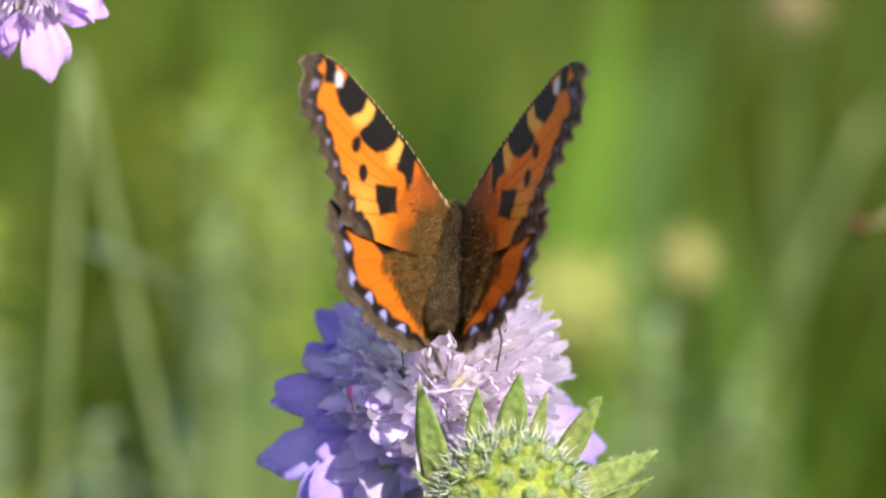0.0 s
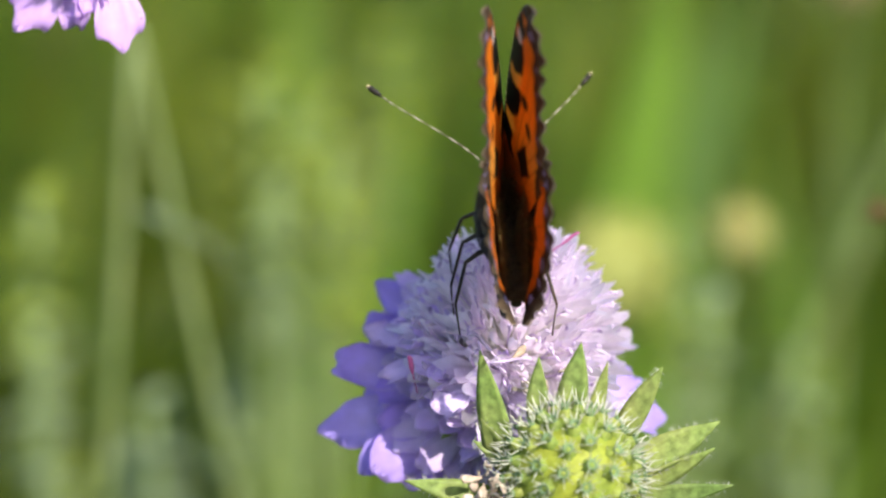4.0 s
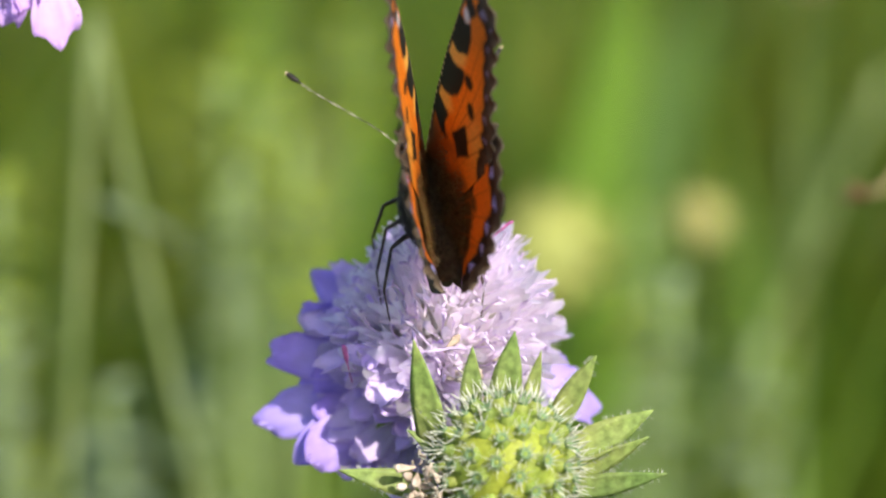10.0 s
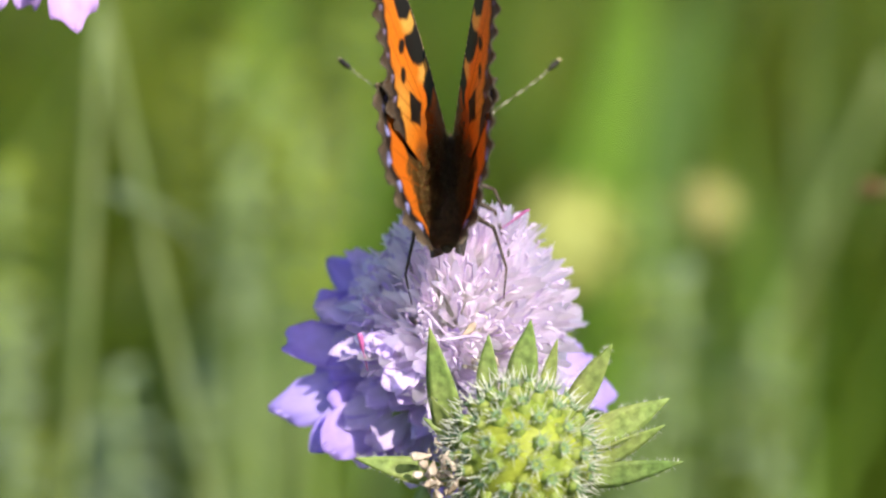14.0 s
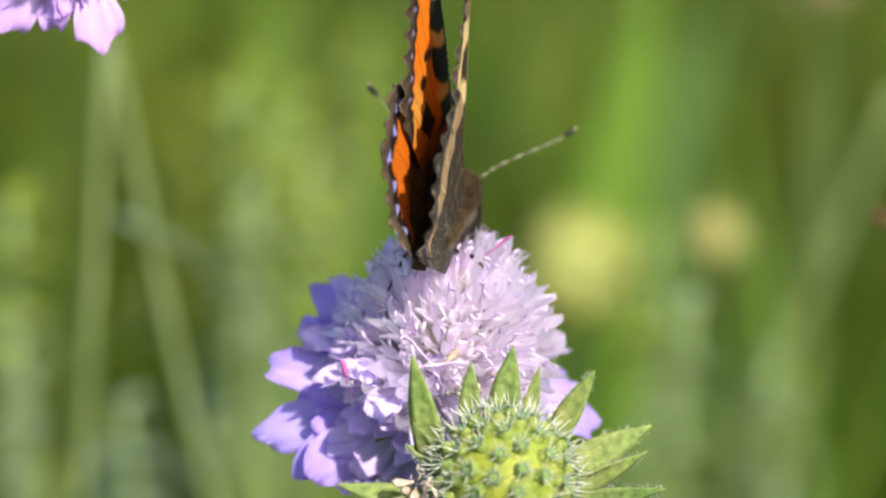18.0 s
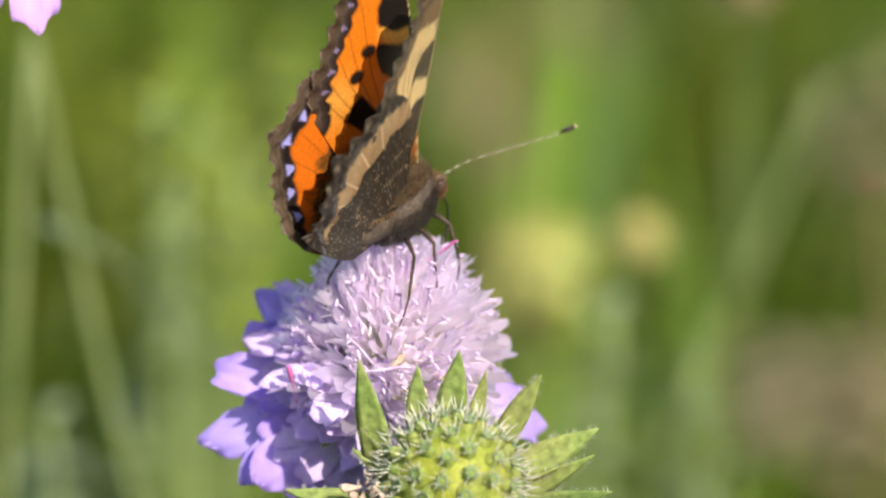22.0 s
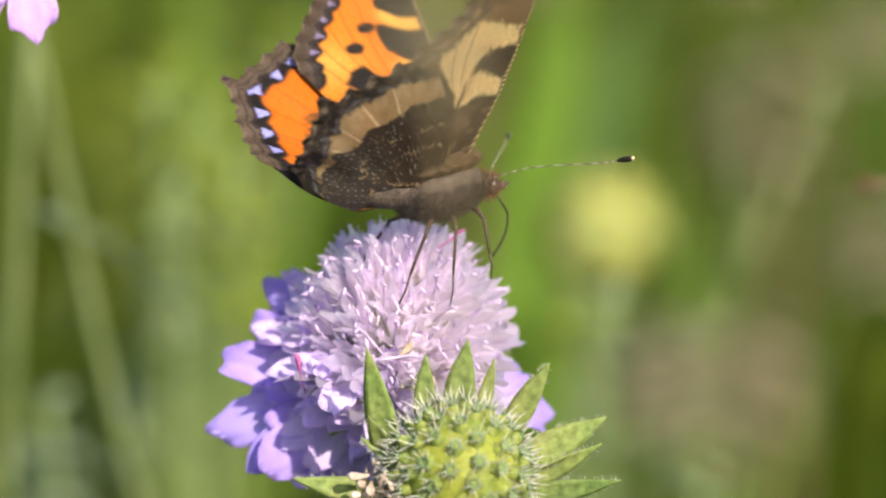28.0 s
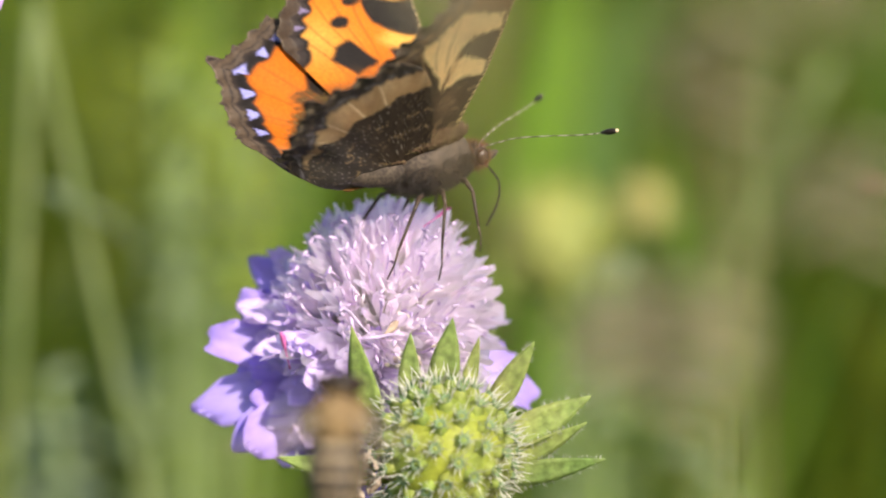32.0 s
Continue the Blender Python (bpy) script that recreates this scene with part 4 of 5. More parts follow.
def butterfly():
    ob = thing("butterfly", pose(0, 0, 0.45), "orange and black butterfly with blue-spotted wing borders, feeding on a flower", "butterfly")
    b = Build()
    v, f = ball(2.7, 5.1, 3.0, 18, 14, (0, 7.2, -0.75), 0.05)
    b.add(v, f)
    thorax = part("thorax", b.mesh("thorax", M_FUR), ob)
    part("thorax_fur", hairs(3200, 11, on_ball((0, 7.2, -0.8), (2.7, 5.1, 3.0), 0.55), 1.9, Vector((0, -0.75, 0.25)), 0.034).mesh("thorax_fur", M_HAIR), thorax, "golden brown fur")
    part("belly_fur", hairs(2200, 16, lambda rng: (lambda q: (Vector((q[0].x, q[0].y, -3.4 - q[0].z)), Vector((q[1].x, q[1].y, -q[1].z))))(on_ball((0, 7.1, -1.8), (2.4, 4.9, 2.2), -0.45)(rng)), 1.1,
                            Vector((0, -1.1, -0.1)), 0.035).mesh("belly_fur", M_HAIR_DARK), thorax, "short dark brown fur")
    b = Build()
    line = [(0, 4.5, -0.9), (0, 1.2, -0.1), (0, -1.6, 0.8), (0, -3.8, 1.5), (0, -5.6, 1.9), (0, -6.6, 2.0)]
    n = 24
    pts = smooth_line(line, n)
    rad = [(0.6 + 1.35 * math.sin(min(1, 0.25 + i / n * 0.95) * math.pi) ** 0.7) * (1 + 0.02 * math.cos(i * 2.1)) for i in range(n + 1)]
    rad[-1] = 0.35
    v, f = tube(pts, rad, 14)
    b.add(v, f)
    abdomen = part("abdomen", b.mesh("abdomen", M_FUR), ob)

    def on_abdomen(rng):
        i = rng.randrange(1, n - 1)
        a = rng.uniform(0.45, math.pi - 0.45)
        d = Vector((math.cos(a), 0, math.sin(a)))
        return pts[i] + d * rad[i] * 0.95, d
    part("abdomen_fur", hairs(2600, 12, on_abdomen, 1.3, Vector((0, -1.1, 0.1)), 0.03).mesh("abdomen_fur", M_HAIR), abdomen, "short brown fur")
    b = Build()
    v, f = ball(1.45, 1.35, 1.35, 12, 8, (0, 12.7, -1.7), 0.06)
    b.add(v, f)
    antennae = []
    head = part("head", b.mesh("head", M_FUR), ob)
    part("head_fur", hairs(420, 13, on_ball((0, 12.7, -1.7), (1.4, 1.3, 1.3)), 0.8, Vector((0, 0.1, 0.3)), 0.035).mesh("head_fur", M_RUST), head)
    for side in (-1, 1):
        b = Build()
        v, f = ball(0.62, 0.85, 0.95, 10, 8, (side * 1.2, 13.0, -1.75))
        b.add(v, f)
        part("eye", b.mesh("eye", M_EYE), head, "dark rounded compound eye")
        b = Build()
        v, f = tube([(side * 0.35, 13.5, -2.4), (side * 0.4, 14.6, -2.2), (side * 0.3, 15.4, -1.9)], [0.34, 0.36, 0.1], 6)
        b.add(v, f)
        part("palp", b.mesh("palp", M_FUR), head)
        me, end, way = antenna_mesh(side)
        an = part("antenna", me, ob, "thin banded black and white antenna", Matrix.Translation(Vector((side * 0.6, 13.4, -0.9)) * MM))
        antennae.append((an, side, end.normalized()))
        b = Build()
        v, f = tube([end - way * 0.9, end - way * 0.2, end + way * 0.6, end + way * 0.95], [0.14, 0.33, 0.33, 0.22], 8)
        b.add(v, f)
        part("club", b.mesh("club", M_CLUB), an, "dark antenna club")
        b = Build()
        v, f = ball(0.22, 0.22, 0.22, 8, 6, tuple(end + way * 1.0))
        b.add(v, f)
        part("club_tip", b.mesh("club_tip", M_TIP), an, "pale yellow club tip")
    b = Build()
    v, f = tube(smooth_line([(0, 13.4, -2.6), (0, 14.3, -3.9), (0, 15.0, -5.7), (0, 14.3, -7.9), (0, 12.6, -9.9)], 20), [0.13] * 21, 6)
    b.add(v, f)
    part("proboscis", b.mesh("proboscis", M_CLUB), ob, "thin dark drinking tube")
    wings = []
    for side, word in ((-1, "left"), (1, "right")):
        for kind in ("hind", "fore"):
            w = part(kind + "wing", wing(kind, side), ob, "orange and black forewing with a white tip spot" if kind == "fore" else "scalloped hindwing with blue border spots")
            wings.append((w, side, kind))
            if kind == "fore":
                def on_shoulder(rng, side=side):
                    r, a = rng.uniform(0.5, 6.5) , rng.uniform(-1.3, 0.1)
                    return Vector((side * (0.9 + r * math.cos(a)), 8.2 + r * math.sin(a) * 1.2, 0.12)), Vector((side * 0.25 * math.cos(a), 0.2 * math.sin(a), 0.22))
                part("basal_fur", hairs(500, 15, on_shoulder, 1.7, Vector((side * 0.7, -0.7, 0.0)), 0.03).mesh("basal_fur", M_GOLD), w, "golden brown hairs")
            if kind == "hind":
                def on_base(rng, side=side):
                    r, a = rng.uniform(0.5, 8.4), rng.uniform(-1.2, 0.0)
                    return Vector((side * (0.9 + r * math.cos(a)), 3.2 + r * math.sin(a) * 1.3, 0.42 + 0.28 * math.sin((0.9 + r * math.cos(a)) / 25 * math.pi))), Vector((side * 0.25 * math.cos(a), 0.3 * math.sin(a), 0.35))
                part("basal_fur", hairs(1400, 14, on_base, 1.5, Vector((side * 0.6, -0.7, 0.0)), 0.03).mesh("basal_fur", M_GOLD), w, "golden brown hairs")
    legs = []
    for side in (-1, 1):
        for at, reach, splay in (((side * 1.0, 10.0, -3.4), 7.4, 0.0), ((side * 1.1, 7.6, -4.0), 9.0, -2.2), ((side * 1.1, 5.4, -3.9), 7.8, -5.2)):
            leg = part("leg", leg_mesh(side, reach, splay), ob, "thin dark jointed leg")
            legs.append((leg, at))
    return ob, wings, legs, antennae


# ---- bee ----
def honey_bee():
    ob = thing("bee", pose(0.02, -0.06, 0.38), "small brown furry bee with a banded abdomen, in flight", "bee")
    ob.scale = (1.2, 1.2, 1.2)
    b = Build()
    v, f = ball(2.0, 2.2, 1.9, 14, 10, (0, 0, 0), 0.05)
    b.add(v, f)
    th = part("thorax", b.mesh("thorax", M_BEE), ob)
    part("fur", hairs(500, 21, on_ball((0, 0, 0), (1.9, 2.1, 1.8)), 0.8, Vector((0, -0.2, 0)), 0.05).mesh("fur", M_BEE), th, "tan fuzz")
    b = Build()
    v, f = ball(1.75, 1.0, 1.4, 12, 8, (0, 2.9, -0.3))
    b.add(v, f)
    head = part("head", b.mesh("head", M_BEE_DARK), ob, "dark head")
    for side in (-1, 1):
        b = Build()
        v, f = ball(0.55, 0.7, 1.0, 8, 8, (side * 1.45, 3.0, -0.2))
        b.add(v, f)
        part("eye", b.mesh("eye", M_EYE), head)
        b = Build()
        v, f = tube([(side * 0.5, 3.6, 0.2), (side * 0.9, 4.6, 0.7), (side * 1.5, 5.4, 0.2)], [0.13, 0.11, 0.1], 5)
        b.add(v, f)
        part("antenna", b.mesh("antenna", M_BEE_DARK), ob)
    y = -1.9
    for k in range(6):
        r = (1.9, 2.15, 2.1, 1.8, 1.35, 0.8)[k]
        r2 = (2.15, 2.15, 1.9, 1.45, 0.9, 0.2)[k]
        b = Build()
        v, f = tube([(0, y, -0.1 * k), (0, y - 0.75, -0.1 * k - 0.05), (0, y - 1.25, -0.1 * k - 0.1)], [r, (r + r2) / 2 * 1.04, r2], 14)
        b.add(v, f)
        part("segment", b.mesh("segment", M_BEE_DARK), ob, "dark abdomen ring")
        b = Build()
        v, f = tube([(0, y - 0.05, -0.1 * k), (0, y - 0.45, -0.1 * k)], [r * 1.03, (r * 0.7 + r2 * 0.3) * 1.05], 14)
        b.add(v, f)
        part("band", b.mesh("band", M_BEE_BAND), ob, "pale tan hair band")
        y -= 1.25
    for side in (-1, 1):
        for length, width, back in ((8.5, 2.9, 28), (6.0, 2.2, 48)):
            b = Build()
            v, f, _ = blade(length, width, lambda s: math.sin(math.pi * (0.06 + 0.9 * s) ** 0.7), thick=0.04, rows=10, fold=0.02)
            b.add(v, f)
            m = pose(side * 1.2 * MM, 0.3 * MM, 1.5 * MM, 0, 0, 90 - side * 90) @ pose(0, 0, 0, 0, -22, side * back * -1 if side > 0 else back)
            part("wing", b.mesh("wing", M_BEE_WING), ob, "clear wing", m)
        for dy in (1.0, 0.0, -1.1):
            b = Build()
            v, f = tube([(side * 1.2, dy, -1.3), (side * 2.8, dy, -1.7), (side * 2.9, dy - 0.9, -3.4), (side * 2.6, dy - 1.2, -4.6)], [0.3, 0.28, 0.28, 0.1], 6)
            b.add(v, f)
            part("leg", b.mesh("leg", M_BEE_DARK), ob)
    return ob


# ---- wild plants behind and before the flower ----
def leafy_stem(name, foot, top, bow, r, mat, label, leaves=(), group="wild stems", leaf_mat=None):
    """A stalk from the soil to top; leaves: share of the height, turn, length, width, rise."""
    ob = thing(name, pose(*foot), label, "plant stem", group)
    d = (Vector(top) - Vector(foot)) / MM
    pts = [(0, 0, -8), (d.x * 0.35 + bow[0], d.y * 0.35 + bow[1], d.z * 0.4), (d.x * 0.8 + bow[0] * 0.5, d.y * 0.8 + bow[1] * 0.5, d.z * 0.8), tuple(d)]
    line = smooth_line(pts, 20)
    stem_part(ob, pts, r * 1.3, r, mat, 20)
    for k, (s, turn, length, width, rise) in enumerate(leaves):
        p = line[int(s * 20)]
        b = Build()
        v, f, _ = blade(length, width, lance, bend=-35, fold=0.2, thick=0.3, rows=9, wave=0.08, phase=k)
        b.add(v, f)
        part("leaf", b.mesh("leaf", leaf_mat or M_LEAF), ob, "", Matrix.Translation(p * MM) @ pose(0, 0, 0, 0, -rise, turn))
    return ob


def yellow_head(m, stem_points):
    """A pale yellow composite flower seen out of focus."""
    rng = random.Random(31)
    ob = thing("yellow_flower", m, "pale yellow-green meadow flower on a thin stem", "flower", "yellow flowers")
    stem_part(ob, stem_points, 0.7, 1.0, M_STEM)
    b = Build()
    v, f = ball(12.4, 12.4, 12.6, 14, 10, (-1, 0, -1), 0.1)
    b.add(v, f)
    part("disc", b.mesh("disc", M_YELLOW), ob)
    b = Build()
    v, f, _ = blade(7.4, 5.6, lobe_profile, bend=20, thick=0.2, rows=6, wave=0.1)
    b.add(v, f)
    ray = b.mesh("ray", M_YELLOW)
    for i in range(26):
        c = 1 - (i + 0.5) / 26 * 1.5
        th, ph = math.acos(c), i * 2.39996
        d = Vector((math.sin(th) * math.cos(ph), math.sin(th) * math.sin(ph), math.cos(th)))
        part("ray", ray, ob, "", aim(d.orthogonal(), d, d * 7.2 * MM))
    return ob


def seed_panicle(m, spots, seed, label):
    """A quaking grass: hair-thin branches with flat straw-coloured spikelets. spots: spikelets from the foot, in millimetres."""
    rng = random.Random(seed)
    ob = thing("quaking_grass", m, label, "grass", "quaking grass")
    top = Vector((0, 0, 0))
    tall = max(s[2] for s in spots)
    cx = sum(s[0] for s in spots) / len(spots)
    cy = sum(s[1] for s in spots) / len(spots)
    stem_part(ob, [(0, 0, -10), (cx * 0.2, cy * 0.2, tall * 0.5), (cx, cy, tall * 1.0)], 0.35, 0.22, M_BEIGE, 18)
    for k, (x, y, z, size) in enumerate(spots):
        b = Build()
        for q in range(7):
            v, f, _ = blade(2.6 * size, 1.9 * size, lance, bend=25, thick=0.2, rows=5, fold=0.4)
            mm = Matrix.Translation((x, y, z + (q - 3) * 0.55 * size)) @ pose(0, 0, 0, 0, 30, 180 * (q % 2) + rng.uniform(-25, 25))
            b.add(moved(v, mm), f)
        sp = part("spikelet", b.mesh("spikelet", M_SPIKELET), ob, "straw-coloured spikelet")
        v, f = tube(smooth_line([(cx, cy, z - 6 * size), ((x + cx) / 2, (y + cy) / 2, z + 2), (x, y, z)], 6), [0.12] * 7, 5)
        b2 = Build()
        b2.add(v, f)
        part("branch", b2.mesh("branch", M_BEIGE), ob)
    return ob


# ---- build the place ----
ground()
meadow("meadow_grass", 26000, -1.5, 1.5, 0.30, 2.6, 0.40, 0.006, 2, behind, "tall green meadow grass behind the flowers")
meadow("fresh_grass", 2600, -1.2, 1.2, 0.36, 2.2, 0.40, 0.006, 12, tufts, "fresh yellow-green grass tufts behind the flowers", M_TUFT)
meadow("far_grass", 16000, -6, 6, 2.6, 11, 0.45, 0.016, 3, lambda x, y: 0.6, "distant green meadow grass")
meadow("near_grass", 26000, -1.9, 1.9, -1.9, 0.30, 0.32, 0.005, 4, around, "green meadow grass beside the flowers")
meadow("side_grass", 105000, -6.5, 6.5, -6.0, 2.6, 0.36, 0.014, 5, lambda x, y: 0.45 if abs(x) > 1.5 or y < -1.7 else 0.0, "wide green meadow grass all round")

FLOWER_AT = Vector((0.0009, 0.0012, 0.4302))
flower = flower_head("scabious_flower", Matrix.Translation(FLOWER_AT) @ pose(0, 0, 0, 19, 9, 0),
                     "lilac scabious flower with pale dome and large rim petals", 100, OUTER, 430,
                     [(0, 0, 1), (-4, 8, -40), (-30, 60, -200), (-60, 130, -440)], inner_count=185, outer_count=0, size=1.08, rim_count=13, small_side=0.66, slim=0.80)


def ray_mesh(seed, length, width, colours):
    """A large rim floret along +x: a slim tube, one long lobe, two shorter ones beside it and two stubs, with frayed ends."""
    rng = random.Random(seed)
    b = Build()
    base, tip = Vector(colours[0]), Vector(colours[1])
    v, f = tube([(0, 0, -1.0), (1.6, 0, -0.3), (3.2, 0, 0)], [0.4, 0.6, 0.9], 7, cap=False)
    b.add(v, f, [tuple(base)] * len(v))
    for ang, share, wide in ((rng.uniform(-6, 6), 1.0, 1.0), (rng.uniform(20, 34), rng.uniform(0.62, 0.9), 0.8), (-rng.uniform(20, 34), rng.uniform(0.62, 0.9), 0.8), (95, 0.22, 0.6), (-95, 0.22, 0.6)):
        v, f, s = petal(length * share, width * wide, bend=rng.uniform(-22, 14), cup=rng.uniform(-0.1, 0.4), ruffle=rng.uniform(0.05, 0.13), notch=rng.uniform(0.02, 0.06), phase=rng.uniform(0, 6),
                        rows=9, cols=8, narrow=0.30)
        m = pose(2.8, 0, 0.1, 0, 0, ang) @ pose(0, 0, 0, rng.uniform(-16, 16), rng.uniform(-6, 6), 0)
        b.add(moved(v, m), f, [tuple(base.lerp(tip, min(1, 0.05 + 1.1 * q))) for q in s])
    return b.mesh("outer_floret", M_PETAL, colours=True)


# large rim florets: tip from the flower's foot, sideways and up (mm), share of the full width, colours
RAYS = [(-15.2, 12.2, 0.80, OUTER), (-15.6, 7.6, 0.62, OUTER), (-20.0, 4.8, 1.0, OUTER), (-20.2, -2.2, 1.05, OUTER), (-16.2, -5.2, 1.10, OUTER), (-9.0, -7.4, 1.0, OUTER), (-2.0, -11.5, 0.9, OUTER),
        (17.4, -1.2, 0.95, OUTER), (8.0, -10.0, 0.8, OUTER), (-12.6, 13.2, 0.5, RIM), (-14.2, 0.4, 0.7, RIM), (-13.0, -3.6, 0.75, RIM), (-13.2, 5.0, 0.6, RIM),
        (-10.4, -6.4, 0.7, RIM), (-6.4, -9.6, 0.7, RIM), (-11.4, -2.6, 0.7, RIM), (-11.0, 3.0, 0.6, RIM), (-9.4, -5.4, 0.7, RIM), (-5.0, -7.2, 0.6, RIM), (-9.4, 8.4, 0.5, RIM), (12.0, 3.0, 0.5, RIM), (11.4, -3.0, 0.5, RIM)]


def rim_rays():
    turn = flower.matrix_basis.to_3x3().inverted()
    face = Vector((0.15, -0.80, 0.57)).normalized()
    for k, (x, z, wide, colours) in enumerate(RAYS):
        y = (face.x * x + face.z * z) / -face.y
        way = turn @ Vector((x, y, z - 3.0))
        reach = way.length
        foot = way.normalized() * 5.2 + Vector((0, 0, 3.0)) + turn @ face * (1.6 if colours is RIM else 0.2)
        me = ray_mesh(700 + k, reach - 5.2 - 2.6, 5.4 * wide, colours)
        part("outer_floret", me, flower, "large lilac-blue rim floret" if colours is OUTER else "pale lilac rim floret", aim(turn @ face, way, foot * MM))
    rng = random.Random(55)
    pale = [ray_mesh(780 + k, rng.uniform(5.0, 7.0), rng.uniform(2.0, 2.8), RIM) for k in range(5)]
    for ring, (count, reach, ahead) in enumerate(((17, 7.4, 3.0), (14, 6.0, 5.2))):
        for k in range(count):
            a = radians(120 + 175 * (k + rng.uniform(-0.3, 0.3)) / (count - 1))
            way = turn @ Vector((math.cos(a), 0.45 * math.sin(a), 0.80 * math.sin(a))).normalized()
            foot = way * (reach - 2.6) + Vector((0, 0, 4.2)) + turn @ face * ahead
            part("rim_floret", pale[(k + ring) % 5], flower, "pale lilac floret between dome and rim", aim(turn @ face + way * rng.uniform(-0.5, 0.1), way, foot * MM))
    # one long pale lobe stands out behind the dome
    me = ray_mesh(760, 8.0, 2.2, RIM)
    part("outer_floret", me, flower, "pale lilac upright floret", aim(turn @ Vector((-0.5, -0.8, 0.3)), turn @ Vector((-5.2, 3.0, 9.5)), turn @ Vector((-2.6, 2.5, 9.0)) * MM))


rim_rays()


def flower_details():
    inverse = flower.matrix_basis.inverted()
    rods = (("style", M_STYLE, (-0.0094, -0.0108, 0.4378), (-0.2, -0.3, 1.0), 1.9, 0.30, "pink style"), ("style", M_STYLE, (0.0073, -0.0052, 0.4508), (0.8, -0.2, 0.6), 2.0, 0.18, "purple style"),
            ("anther", M_STAMEN, (0.0004, -0.0150, 0.4400), (1.0, -0.1, 0.1), 3.2, 0.20, "violet anther"), ("anther", M_STAMEN, (-0.0012, -0.0150, 0.4415), (-0.7, -0.2, 0.8), 2.6, 0.20, "violet anther"))
    for name, mat, at, way, length, r, label in rods:
        p, d = inverse @ Vector(at) / MM, (inverse.to_3x3() @ Vector(way)).normalized()
        b = Build()
        v, f = tube(smooth_line([p - d * 3, p, p + d * length * 0.6 + Vector((0, 0, 0.2)), p + d * length], 8), [0.08] * 3 + [r * 0.9, r, r, r, r * 0.9, r * 0.4], 7)
        b.add(v, f)
        part(name, b.mesh(name, mat), flower, label)
    for foot, tip, width in (((0.0108, 0.004, 0.4324), (0.0152, 0.006, 0.4371), 3.2),):
        a, b = inverse @ Vector(foot), inverse @ Vector(tip)
        me = bract_mesh((b - a).length / MM, width, 95, bend=8)
        bract(flower, me, "pointed hairy green bract", aim(inverse.to_3x3() @ Vector((-0.3, -0.85, 0.4)), b - a, a))
    rng = random.Random(77)
    for k in range(6):
        b = Build()
        p = inverse @ Vector((0.0035 + rng.gauss(0, 0.0016), -0.0142 + rng.gauss(0, 0.0005), 0.4365 + rng.gauss(0, 0.0018))) / MM
        v, f, _ = blade(rng.uniform(1.5, 2.6), 0.9, lobe_profile, bend=rng.uniform(-80, 80), thick=0.15, rows=5, wave=0.4, phase=k)
        b.add(moved(v, Matrix.Translation(p) @ pose(0, 0, 0, rng.uniform(0, 360), rng.uniform(0, 360), 0)), f)
        part("dry_anther", b.mesh("dry_anther", M_WITHER), flower, "dry brown anther")


flower_details()
SEED_AT = Vector((0.0077, -0.0236, 0.4299))
seedhead = seed_head("scabious_seed_head", Matrix.Translation(SEED_AT) @ pose(0, 0, 0, 80, 4, 0),
                     "round green bristly scabious seed head with pointed bracts", 200,
                     [(0, 0, -5), (0, -12, -14), (2, -150, -20), (8, -436, 40)], BRACTS)
withered(seedhead, (-8.4, -2.6, 1.5))
PURPLE_AT = Vector((-0.0403, 0.0110, 0.4820))
purple = flower_head("scabious_flower", Matrix.Translation(PURPLE_AT) @ pose(0, 0, 0, 58, -6, 0) @ pose(0, 0, 0, 0, 0, 48),
                     "pink-lilac scabious flower with hanging rim petals", 300, PINK_OUTER, 480,
                     [(0, 0, 1), (0, 20, -40), (-10, 120, -190), (-20, 330, -400)], inner_count=60, outer_count=12, size=0.66, spread=72, small_side=0.55)

BUD_AT = Vector((0.0612, 0.3942, 0.3531))
seed_head("scabious_seed_head", Matrix.Translation(BUD_AT) @ pose(0, 0, 0, 40, 0, 0), "small pale green and straw-brown seed head on a thin stem",
                210, [(0, 0, -3), (0, -20, -60), (0, -160, -210), (0, -240, -275)], RING, fruits=46, radius=4.8, detail=False, flesh=M_BUD)
YELLOW_AT = Vector((0.0276, 0.3672, 0.3522))
yellow = yellow_head(Matrix.Translation(YELLOW_AT), [(0, 0, -4), (1, 2, -80), (4, 8, -220), (6, 10, -362)])
BROWN_AT = Vector((0.0604, 0.0981, 0.4301))


def brown_tip():
    ob = thing("dry_grass_tip", Matrix.Translation(BROWN_AT), "dry brown seed tip on a bent stalk", "grass")
    b = Build()
    rng = random.Random(8)
    for k in range(8):
        v, f, _ = blade(rng.uniform(2.5, 4.5), 1.2, lance, bend=20, thick=0.3, rows=5)
        b.add(moved(v, pose(0, 0, 0, rng.uniform(0, 360), rng.uniform(-30, 30), 180 + rng.uniform(-35, 35))), f)
    part("tip", b.mesh("tip", M_BROWN), ob)
    stem_part(ob, [(0, 0, 0), (12, 2, -8), (30, 10, -150), (36, 20, -438)], 0.5, 0.8, M_BEIGE)
    return ob


brown = brown_tip()

